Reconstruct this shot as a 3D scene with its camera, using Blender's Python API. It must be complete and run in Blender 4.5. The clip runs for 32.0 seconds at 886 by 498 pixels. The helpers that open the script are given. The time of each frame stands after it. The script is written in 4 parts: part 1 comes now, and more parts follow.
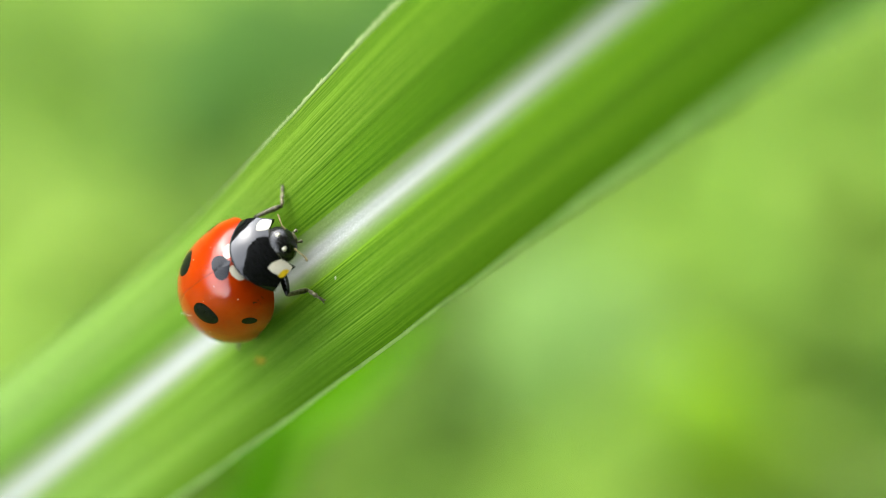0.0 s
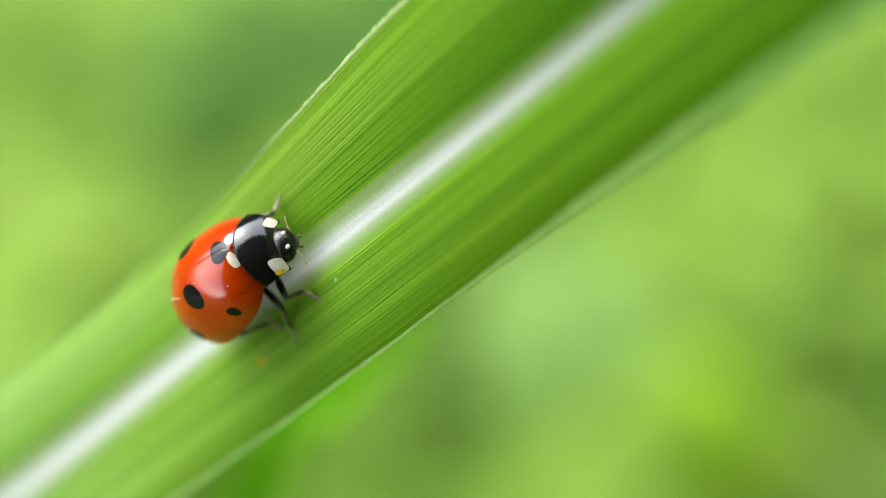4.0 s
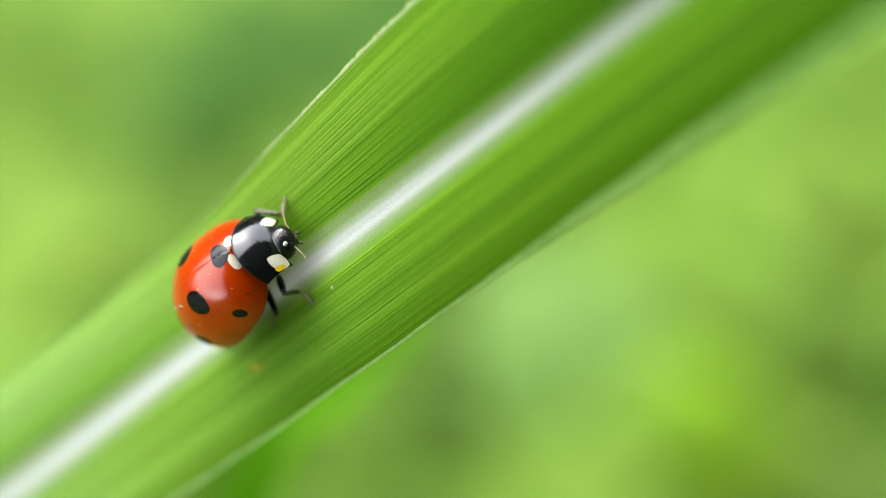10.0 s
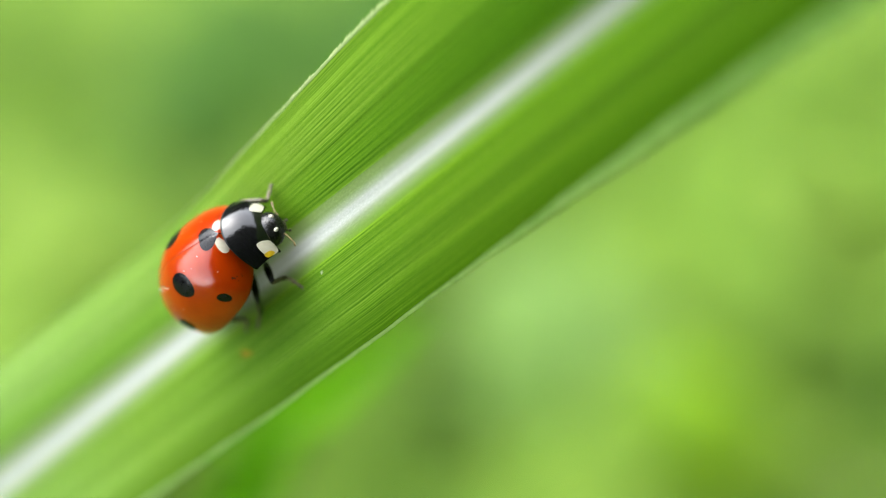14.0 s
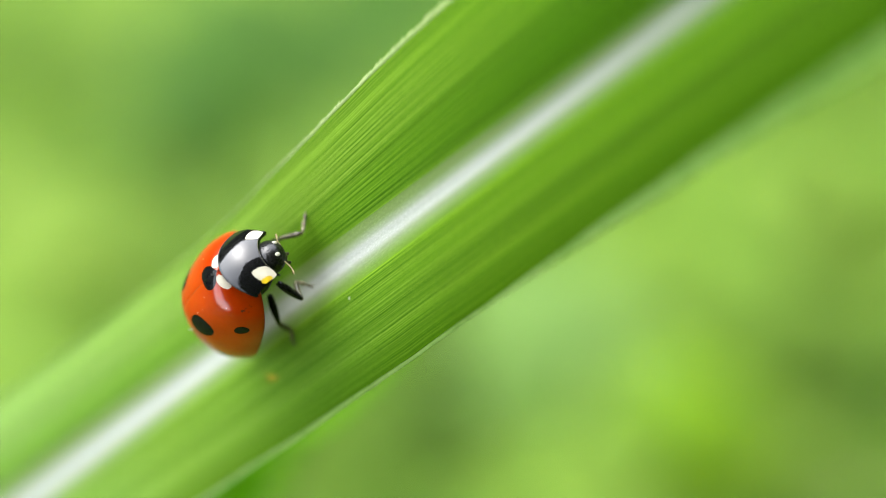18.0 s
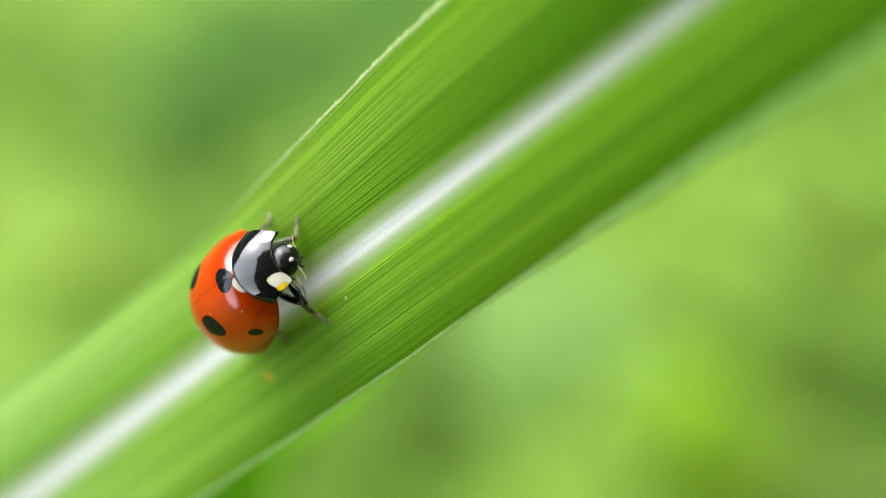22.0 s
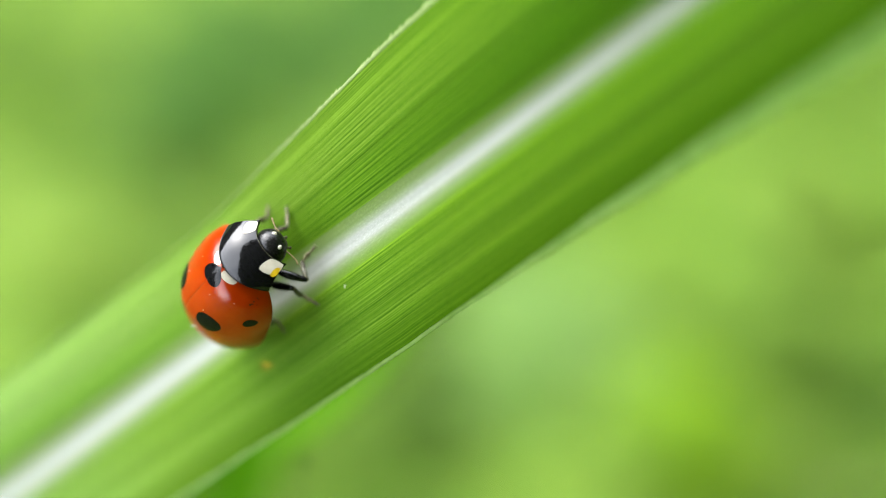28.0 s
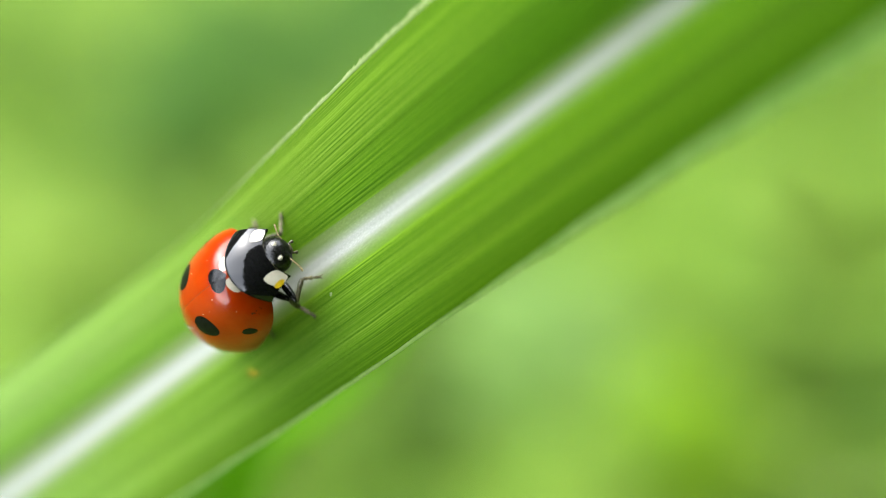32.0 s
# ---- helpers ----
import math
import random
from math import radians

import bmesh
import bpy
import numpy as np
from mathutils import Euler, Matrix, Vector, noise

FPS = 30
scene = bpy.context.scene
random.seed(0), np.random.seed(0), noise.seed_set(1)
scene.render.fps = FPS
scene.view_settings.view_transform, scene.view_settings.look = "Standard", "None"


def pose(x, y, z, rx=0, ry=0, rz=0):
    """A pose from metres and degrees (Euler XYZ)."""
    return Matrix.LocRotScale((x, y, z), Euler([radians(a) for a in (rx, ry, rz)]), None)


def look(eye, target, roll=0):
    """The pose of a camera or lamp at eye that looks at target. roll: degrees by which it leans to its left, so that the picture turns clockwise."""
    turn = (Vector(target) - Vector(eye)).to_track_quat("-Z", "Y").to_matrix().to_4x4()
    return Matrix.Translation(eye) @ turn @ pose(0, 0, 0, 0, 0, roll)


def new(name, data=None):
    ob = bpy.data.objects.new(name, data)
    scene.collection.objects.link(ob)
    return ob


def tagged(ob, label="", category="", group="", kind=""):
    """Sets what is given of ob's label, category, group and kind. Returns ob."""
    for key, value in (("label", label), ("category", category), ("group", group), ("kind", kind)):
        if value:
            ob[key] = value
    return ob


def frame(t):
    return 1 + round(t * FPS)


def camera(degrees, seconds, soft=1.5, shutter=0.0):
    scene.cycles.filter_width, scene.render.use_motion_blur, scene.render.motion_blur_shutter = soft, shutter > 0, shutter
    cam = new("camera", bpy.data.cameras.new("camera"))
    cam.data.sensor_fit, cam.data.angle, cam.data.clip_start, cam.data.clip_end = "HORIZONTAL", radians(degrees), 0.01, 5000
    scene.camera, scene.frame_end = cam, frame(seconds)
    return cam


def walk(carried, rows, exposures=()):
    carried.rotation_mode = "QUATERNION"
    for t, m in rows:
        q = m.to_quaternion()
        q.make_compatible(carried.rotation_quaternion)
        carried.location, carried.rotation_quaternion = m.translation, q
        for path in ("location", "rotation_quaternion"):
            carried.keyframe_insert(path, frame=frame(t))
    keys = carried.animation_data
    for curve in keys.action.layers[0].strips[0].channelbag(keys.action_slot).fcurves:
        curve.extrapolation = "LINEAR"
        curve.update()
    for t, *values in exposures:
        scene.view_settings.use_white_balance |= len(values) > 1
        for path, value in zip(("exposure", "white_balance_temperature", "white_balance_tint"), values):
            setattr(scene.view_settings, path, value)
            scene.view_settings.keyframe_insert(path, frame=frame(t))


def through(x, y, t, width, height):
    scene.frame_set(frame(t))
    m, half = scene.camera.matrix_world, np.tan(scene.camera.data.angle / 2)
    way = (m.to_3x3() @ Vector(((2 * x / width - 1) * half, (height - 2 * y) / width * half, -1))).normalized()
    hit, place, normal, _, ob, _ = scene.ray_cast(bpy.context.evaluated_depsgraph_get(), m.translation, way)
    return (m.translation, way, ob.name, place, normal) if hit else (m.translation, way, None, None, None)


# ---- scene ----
# Camera: a macro lens close to a grass leaf; it stands nearly still and only creeps a little to its right.
MM = 0.001
cam = camera(24.87, 32.0, 1.0)
FOCUS = Matrix.Translation((0, 0, 0.30)) @ pose(0, 0, 0, 40, 0, 0)      # the plane of sharpness, seen square on
REACH = 0.090                                                        # from the lens to that plane
cam.data.dof.use_dof = True
cam.data.dof.focus_distance = REACH - 0.0007
cam.data.dof.aperture_fstop = 12.0
EXPOSURE = 4.27


def aim(t, tilt):
    """How the camera stands in front of the plane of sharpness; it turns slowly as it is held."""
    return pose(0, 0, REACH) @ pose(0, 0, 0, 0, -0.8 * t / 32, 0) @ pose(0, 0, 0, tilt * t / 32, 0, 0)


TILT = 0.27
walk(cam, [(t, FOCUS @ aim(t, TILT)) for t in (0, 8, 16, 24, 32)], exposures=((0, EXPOSURE), (32, EXPOSURE)))

# The leaf's own frame: x along the midrib towards the tip, y across, z out of the upper face.
LEAF = Matrix(((0.6940, -0.3991, -0.5993, -6.013 * MM), (0.5299, 0.8466, 0.0499, -0.540 * MM),
               (0.4874, -0.3522, 0.7990, -1.364 * MM), (0, 0, 0, 1)))
PIVOT = Vector((-4.587, -1.206, -0.252)) * MM

SWAY = [
    (0, -0, 0, 0),
    (0.5, -0.447, 0.079, 0),
    (1, -0.349, 0.429, 0),
    (1.5, -0.525, 0.157, 0),
    (2, -0.193, 0.312, -0.112),
    (2.5, 0.254, 0.779, -0.132),
    (3, 0.002, 0.779, -0.101),
    (3.5, -0.329, 0.584, -0.012),
    (4, 0.158, -0.076, -0.11),
    (4.5, -0.015, -0.233, -0.213),
    (6.5, -0.365, -0.193, -0.561),
    (7, -0.888, 0.079, -0.705),
    (7.5, -1.336, 0.041, -0.743),
    (8, -1.394, 0.196, -0.743),
    (8.5, -0.908, 0.856, -0.838),
    (9, 0.705, -0.622, -0.934),
    (9.5, 0.687, -0.622, -1.104),
    (10, 0.24, -0.426, -0.988),
    (10.5, -0.09, -0.464, -0.943),
    (11, 0.046, -0.464, -0.863),
    (11.5, -0.206, -0.388, -0.924),
    (12, -0.341, -0.271, -0.962),
    (12.5, -0.633, -0.076, -1.036),
    (13, -0.535, 0.158, -0.886),
    (13.5, -0.555, 0.351, -0.795),
    (14, -0.069, 0.234, -0.63),
    (14.5, 0.184, 0.234, -0.544),
    (15, 0.049, 0.234, -0.51),
    (15.5, 0.533, -0.192, -0.484),
    (17.5, 0.536, -0.621, -1.026),
    (18, 1.332, -0.931, -1.106),
    (18.5, 1.275, -0.581, -1.159),
    (19, 1.255, -0.738, -1.217),
    (19.5, 1.353, -1.243, -1.256),
    (20, 0.711, -0.581, -1.166),
    (20.5, 0.304, -0.116, -1.061),
    (21, 0.636, -0.271, -0.97),
    (21.5, 0.539, -0.464, -0.989),
    (22, 1.335, -0.893, -1.13),
    (22.5, 0.809, -0.542, -1.129),
    (23, 0.674, -0.309, -1.275),
    (23.5, 0.501, -0.309, -1.313),
    (24, 0.404, -0.075, -1.492),
    (24.5, 0.617, 0.001, -1.493),
    (25, 0.677, 0.079, -1.549),
    (25.5, 0.968, -0.271, -1.551),
    (26, 1.221, -0.309, -1.6),
    (26.5, 1.317, -0.309, -1.57),
    (28.5, 1.553, -0.464, -1.634),
    (29, 1.299, -0.776, -1.732),
    (29.5, 1.435, -0.542, -1.821),
    (30, 1.379, -0.271, -1.78),
    (30.5, 1.515, -0.154, -1.671),
    (31, 1.261, -0.425, -1.637),
    (31.5, 1.243, -0.309, -1.575),
    (32, 1.07, -0.737, -1.561),
]
SURGE = ((0, 1.1), (2, 1.0), (3, 0.1), (4, 0.0), (32, 0.0))      # how far the leaf sways towards the lens
STANCE = [
    (0, -1.642, 0.871, 0.663, 4.71, 1.75, 0.03, -2.29, 0.35, -1.41, 8.53, -4.81, -4.24),
    (0.5, -1.632, 0.819, 0.602, 1.34, 1.61, 0.96, -2.14, -3.41, -3.71, 10.33, -2.82, -5.19),
    (1, -1.859, 0.795, 0.547, -2.94, 6.45, -2.54, -0.68, 0.88, -2.12, 7.33, -1.8, -1.96),
    (1.5, -1.815, 0.782, 0.533, -0.61, 2.97, 0.64, -2.77, -1.35, -4.46, 4.94, -0.15, -2.06),
    (2, -1.846, 0.865, 0.449, 0.57, 4.48, -1.67, -0.26, -4.03, -5.14, 3.07, 1.86, -1.37),
    (2.5, -1.963, 0.77, 0.491, -3.82, 6.95, -1.49, 2.69, 2.08, -3.56, 5.08, -0.74, -0.64),
    (3, -2.011, 0.794, 0.523, -6.89, 8.47, -2.62, 4.11, 10.01, -2.95, 3.13, -6.11, 0.57),
    (3.5, -1.897, 0.828, 0.526, -8.88, 9.9, -3.29, 3.29, 9.14, 0.02, 4.95, -2.65, -0.96),
    (4, -2.007, 0.877, 0.564, -11.02, 9.25, -3.74, 5.31, 9.22, -2.99, 3.45, -1.3, 1.9),
    (4.5, -1.93, 0.948, 0.62, -9.41, 8.21, 2.54, 4.05, 10.62, -4.35, 0.66, 3.87, 2.46),
    (6.5, -2.075, 0.763, 0.505, -9.19, 7.95, 0.49, 6.76, 8.23, -3.54, 4.68, -1.09, -1.83),
    (7, -1.781, 0.892, 0.554, -9.68, 9.3, -1.99, 4.29, 9.15, -1.79, 5.39, -2.39, 0.07),
    (7.5, -1.72, 0.918, 0.573, -11.25, 9.74, -3.15, 3.94, 9.01, 0.31, 5.91, -0.1, -1.37),
    (8, -1.74, 0.97, 0.514, -10.16, 8.96, -0.54, 1.22, 7.4, -0.52, 6.39, -1.51, -0.42),
    (8.5, -1.685, 1.132, 0.584, -9.81, 9, 0, 1.76, 9.31, -0.04, 7.25, 0.22, -1.11),
    (9, -1.641, 1.036, 0.725, -9.42, 8.94, 0.89, 4.53, 11.91, -2.15, 2.37, -3.73, -1.32),
    (9.5, -1.771, 1.074, 0.528, -8.33, 8.85, 0.27, 0.57, 8.11, -0.7, 3.68, -6.38, -0.98),
    (10, -1.77, 1.131, 0.429, -6.68, 8.84, 2.21, -1.94, 4.52, -2.96, 6.36, -5.39, -2.41),
    (10.5, -1.791, 1.101, 0.436, -5.24, 8.87, 1.29, 0.15, 1.36, -1.14, 4.72, 0.69, -4.69),
    (11, -1.76, 1.072, 0.5, -4.62, 8.82, 1.98, -0.76, 3.52, -2.48, 3.06, -1.39, -3.46),
    (11.5, -1.801, 1.044, 0.49, -7.68, 9.34, 1.71, 3.88, 9.78, -2.06, 1.16, -3.26, -1.33),
    (12, -1.781, 1.053, 0.48, -10.49, 9.69, -1.59, 3.41, 8.82, -0.32, 5.47, -4.11, -3.44),
    (12.5, -1.773, 1.054, 0.565, -11.44, 10.41, -2.34, 3.68, 8.34, 0.55, 6.63, -0.05, -3.4),
    (13, -1.718, 0.99, 0.622, -11.77, 11.16, -1.75, 3.78, 8.71, 1.55, 5.31, -0.68, -2.05),
    (13.5, -1.842, 1.064, 0.495, -9.93, 10.81, 0.36, 3.41, 7.24, -0.06, 6.4, -0.46, -1.63),
    (14, -1.893, 1.112, 0.45, -10.21, 10.57, 0.01, 2.65, 7.87, -0.85, 5.45, 0.41, 0.06),
    (14.5, -1.668, 1.199, 0.55, -7.42, 8.62, 1.51, 1.19, 8.83, -1.74, 0.78, 3.7, 3.7),
    (15, -1.814, 0.88, 0.695, -3.84, 3.19, -1.09, 3.49, 6.43, -2.93, 2.59, 5.62, -5.73),
    (15.5, -1.38, 0.979, 0.914, 0.01, -1.02, 3.47, -7.57, 2.92, 4.58, 0.22, 15.38, 1.31),
    (17.5, -1.748, 1.282, 1.433, -4.6, -8.38, 6.94, -10.0, 9, 0.6, -5.92, 39.69, -1.56),
    (18, -1.619, 1.195, 1.556, -5.04, -9.9, 5.56, -7.0, 9, -0.31, -7.56, 33.42, -3.05),
    (18.5, -1.428, 1.15, 1.541, -4.74, -7.16, 6.96, -5.0, 10, 0.31, -7.7, 44.84, -2.97),
    (19, -1.688, 1.162, 1.537, -4.75, -9.55, 6.36, -8.0, 11, -1.3, -7.83, 56.26, -2.88),
    (19.5, -1.836, 1.171, 1.373, -1.65, -7.58, 1.5, -5.0, 9, 1.63, -5.23, 37.19, -2.11),
    (20, -1.053, 0.895, 1.097, 2.95, -1.82, 3.01, 2.18, 10.66, -5.79, -2.64, 18.15, -1.34),
    (20.5, -1.201, 0.966, 0.99, 2.23, -2.13, 4.31, -3.33, 4.13, -7.53, -2.45, 16.8, -0.78),
    (21, -1.22, 1.011, 1.04, 0.58, -3.46, 2.82, -0.77, -2.2, -4.45, -2.28, 15.45, -0.23),
    (21.5, -1.207, 0.92, 1.177, 1.69, -4.61, 0.11, -7.32, -3.54, 2.38, -10.31, 26.61, -5.9),
    (22, -1.178, 0.946, 1.245, 1.94, -5.86, 1.89, -4.22, -2.61, -3.66, -18.34, 37.77, -11.59),
    (22.5, -1.161, 0.879, 1.255, 0.77, -5.16, 2.21, 9.11, 8.47, 1.03, -10.49, 28.09, -4.49),
    (23, -1.306, 0.93, 1.293, 1, -5.08, 2.41, 8.74, 12.68, -6.22, -2.64, 18.42, 2.62),
    (23.5, -1.425, 0.94, 1.23, 0.08, -6.5, 0.55, 1.64, -0.85, -4.01, 0.41, 17.78, 0.61),
    (24, -1.482, 0.964, 1.122, -0.34, -4.25, 0.97, 3.45, 2.85, -6.13, 3.47, 17.14, -1.39),
    (24.5, -1.671, 1.028, 1.101, 1.55, -4.36, 0.21, -8.67, -3.63, 1.98, 5.11, 24.46, 1.93),
    (25, -1.511, 1.038, 1.201, 1.74, -3.79, 3.42, -0.52, 5.17, 1.83, 6.75, 31.78, 5.26),
    (25.5, -1.491, 1.097, 1.214, 2.09, -5.95, 5.48, -0.8, 6.04, -6.71, 8.52, 32.22, -0.2),
    (26, -1.553, 1.083, 1.3, 2.74, -8.44, 5.98, 2.75, 7.64, -4.21, 10.28, 32.67, -5.67),
    (26.5, -1.678, 1.142, 1.316, 3.75, -8.5, 7.69, 2.59, 15.05, -3.22, 4.9, 28.93, -10.39),
    (28.5, -1.72, 1.143, 1.295, 4.11, -8.06, 7.46, -0.78, -1.5, -1.06, -10.81, 35.9, -9.78),
    (29, -1.602, 0.955, 1.207, 8.09, -8.43, 4.68, -7.72, -5.43, 1.39, -21.39, 40.65, -6.11),
    (29.5, -1.808, 0.988, 1.211, 10.35, -7.46, 7.18, -5.64, 10.87, -1.7, -10.78, 31.58, -3.98),
    (30, -1.631, 0.994, 1.164, 8.02, -5.31, 7.27, 3.21, 0.44, -8.51, -0.18, 22.5, -1.85),
    (30.5, -1.401, 1.238, 0.963, 4.56, -1.26, 13.31, -4.74, 3.63, -0.21, -2.28, 20.89, -5.69),
    (31, -1.443, 1.07, 0.746, 7.15, -1.57, 6.47, -0.2, -0.76, -1.83, -4.37, 19.27, -9.54),
    (31.5, -1.231, 0.84, 0.955, 6.12, -3.55, 2.73, 1.91, -1.61, -2.77, -1.19, 12.58, -6.65),
    (32, -1.066, 0.808, 1.115, 6.13, -4.17, 2.59, -0.35, -0.15, -2.44, 2, 5.89, -3.78),
]
FEET = {
    "right_front": [(0, 0.02, -2.16, 0.29), (1, -0.01, -2.05, 0.30), (2, 0.00, -2.01, 0.31), (3, 0.04, -1.95, 0.32), (4, -0.07, -1.96, 0.32), (7, -0.16, -1.88, 0.32), (8, -0.19, -1.77, 0.33), (9, -0.15, -1.85, 0.33), (10, -0.14, -1.76, 0.33), (11, -0.14, -1.83, 0.33), (12, -0.08, -1.65, 0.34), (13, -0.14, -1.76, 0.33), (14, -0.15, -1.66, 0.34), (14.5, 0.02, -1.62, 0.54), (15, 0.41, -1.76, 1.13), (15.5, 1.06, -1.42, 1.25), (17.5, 1.05, 0.50, 1.52), (18, 0.05, -0.41, 1.06), (19, 0.91, 0.41, 1.52), (20, 0.77, -1.02, 1.22), (21, 1.03, -0.07, 1.40), (22, -0.33, 0.29, 1.21), (23, 0.09, -0.69, 1.54), (24, 0.84, -0.06, 1.50), (25, 0.88, -0.26, 1.42), (26, 1.09, 0.57, 0.63), (26.5, 0.92, 0.61, 0.64), (28.5, 0.59, 0.75, 0.65), (29, 0.66, 0.46, 0.82), (30, 0.81, 0.63, 0.64), (31, 0.73, 0.27, 0.61), (31.5, 1.18, -0.52, 0.69), (32, 1.31, -0.84, 0.78)],
    "right_middle": [(0, -4.15, -1.68, 0.54), (1, -2.66, -2.27, 0.38), (2, -3.16, -2.83, 0.17), (3, -3.28, -2.56, 0.33), (4, -2.38, -2.95, 0.14), (7, -2.44, -2.71, 0.20), (8, -3.01, -1.93, 0.52), (9, -2.75, -1.66, 0.54), (10, -2.78, -1.60, 0.44), (11, -3.47, -1.36, 0.45), (12, -3.13, -2.16, 0.29), (13, -3.51, -2.14, 0.30), (14, -3.47, -1.90, 0.32), (14.5, -2.26, -2.20, 0.69), (15, -0.55, -2.48, 0.24), (15.5, -0.17, -1.53, 0.35), (17.5, -2.85, -1.69, 0.34), (18, -2.73, -1.82, 0.33), (19, -2.65, -1.74, 0.34), (20, -0.29, -2.40, 0.25), (21, -0.25, -2.20, 0.29), (22, -0.30, -2.16, 0.29), (23, -0.39, -2.11, 0.30), (24, -0.40, -1.85, 0.33), (25, -0.50, -1.82, 0.33), (26, -0.63, -1.62, 0.34), (26.5, -0.51, -1.61, 0.34), (28.5, -0.62, -1.60, 0.34), (29, -0.59, -1.38, 0.35), (30, -0.60, -1.57, 0.34), (31, -0.10, -2.00, 0.31), (31.5, -0.14, -2.02, 0.31), (32, -0.15, -2.08, 0.30)],
    "right_hind": [(0, -4.80, -1.85, 1.20), (0.5, -5.10, -1.75, 0.50), (1, -4.31, -2.38, 0.26), (2, -3.56, -2.15, 0.30), (3, -3.54, -2.34, 0.27), (4, -2.66, -2.02, 0.31), (7, -2.81, -2.14, 0.30), (8, -3.48, -2.04, 0.31), (9, -6.00, -1.30, 0.45), (10, -6.08, -0.97, 0.41), (11, -4.89, -1.38, 0.35), (12, -4.00, -1.67, 0.34), (13, -4.10, -1.20, 0.35), (14, -4.14, -1.70, 0.34), (15, -3.47, -2.97, 0.14), (15.5, -3.07, -1.87, 0.32), (17.5, -4.77, -0.68, 0.23), (18, -4.71, -0.51, 0.18), (19, -4.74, -0.58, 0.20), (20, -2.98, -1.61, 0.34), (21, -2.82, -1.75, 0.33), (22, -2.95, -1.74, 0.34), (23, -2.77, -1.66, 0.34), (24, -2.82, -1.71, 0.34), (26, -2.83, -1.76, 0.33), (26.5, -2.85, -1.81, 0.33), (28.5, -2.91, -1.72, 0.34), (30, -2.94, -1.72, 0.34), (32, -2.76, -1.72, 0.34)],
    "left_front": [(0, 0.65, 3.59, 0.54), (1, 0.45, 3.42, 0.54), (2, 0.41, 3.49, 0.54), (3, 0.37, 3.20, 0.54), (4, 0.32, 3.42, 0.54), (7, 0.87, 3.44, 0.54), (8, 0.78, 3.35, 0.54), (9, 0.89, 3.35, 0.55), (10, 0.78, 3.34, 0.54), (11, 0.60, 3.26, 0.54), (12, 0.75, 3.30, 0.54), (13, 0.71, 3.43, 0.54), (14, 0.63, 3.41, 0.54), (15, 0.66, 2.90, 0.53), (15.5, 0.84, 3.20, 0.54), (17.5, 0.82, 3.06, 0.54), (18, 0.84, 3.04, 0.54), (19, 0.74, 3.11, 0.54), (20, 0.60, 3.02, 0.54), (22, 0.49, 2.97, 0.53), (23, 0.42, 2.99, 0.53), (24, 0.25, 2.45, 0.47), (26, 0.09, 3.17, 0.54), (28.5, -0.11, 3.29, 0.54), (29, -0.84, 3.15, 1.24), (30, -1.45, 3.75, 1.12), (31, 0.59, 3.09, 0.54), (32, 0.39, 3.07, 0.54)],
    "left_middle": [(0, -3.0, 2.4, 0.4), (14, -3.0, 2.6, 0.4), (15.5, -2.9, 2.8, 0.4), (19.5, -3.0, 3.2, 0.4), (20, -0.9, 4.3, 0.35), (26.5, -0.9, 4.2, 0.35), (32, -1.2, 3.9, 0.35)],
    "left_hind": [(0, -5.2, 3.0, 0.4), (14, -5.2, 3.3, 0.4), (32, -5.3, 3.4, 0.4)],
}

# ---- light ----
SUN_TOWARDS = Vector((-0.45, 0.50, 0.74)).normalized()
world = bpy.data.worlds.new("overcast_sky")
scene.world = world
world.use_nodes = True
sky = world.node_tree.nodes.new("ShaderNodeTexSky")
sky.sky_type, sky.sun_disc = "NISHITA", False
sky.sun_elevation = math.asin(SUN_TOWARDS.z)
sky.sun_rotation = math.atan2(SUN_TOWARDS.x, SUN_TOWARDS.y)
sky.dust_density = 1.0
sky.ozone_density = 0.6
background = world.node_tree.nodes["Background"]
grey, veil = world.node_tree.nodes.new("ShaderNodeRGBToBW"), world.node_tree.nodes.new("ShaderNodeMix")      # thin cloud takes the blue out of the sky
veil.data_type, veil.inputs[0].default_value = "RGBA", 0.80
world.node_tree.links.new(sky.outputs[0], grey.inputs[0])
world.node_tree.links.new(sky.outputs[0], veil.inputs[6])
world.node_tree.links.new(grey.outputs[0], veil.inputs[7])
world.node_tree.links.new(veil.outputs[2], background.inputs[0])
background.inputs[1].default_value = 0.15
sun = new("sun", bpy.data.lights.new("sun", "SUN"))
sun.data.energy, sun.data.angle, sun.data.color = 0.15, radians(110), (1.0, 0.98, 0.94)
sun.matrix_world = look(SUN_TOWARDS * 3, (0, 0, 0))


# ---- materials ----
def material(name, rough=0.5, metal=0.0, coat=0.0):
    m = bpy.data.materials.new(name)
    m.use_nodes = True
    b = m.node_tree.nodes["Principled BSDF"]
    b.inputs["Roughness"].default_value = rough
    b.inputs["Metallic"].default_value = metal
    b.inputs["Coat Weight"].default_value = coat
    b.inputs["Coat Roughness"].default_value = 0.03
    b.inputs["Coat IOR"].default_value = 1.55
    b.inputs["Specular IOR Level"].default_value = 0.02 if coat else 0.2
    return m, m.node_tree.nodes, m.node_tree.links, b


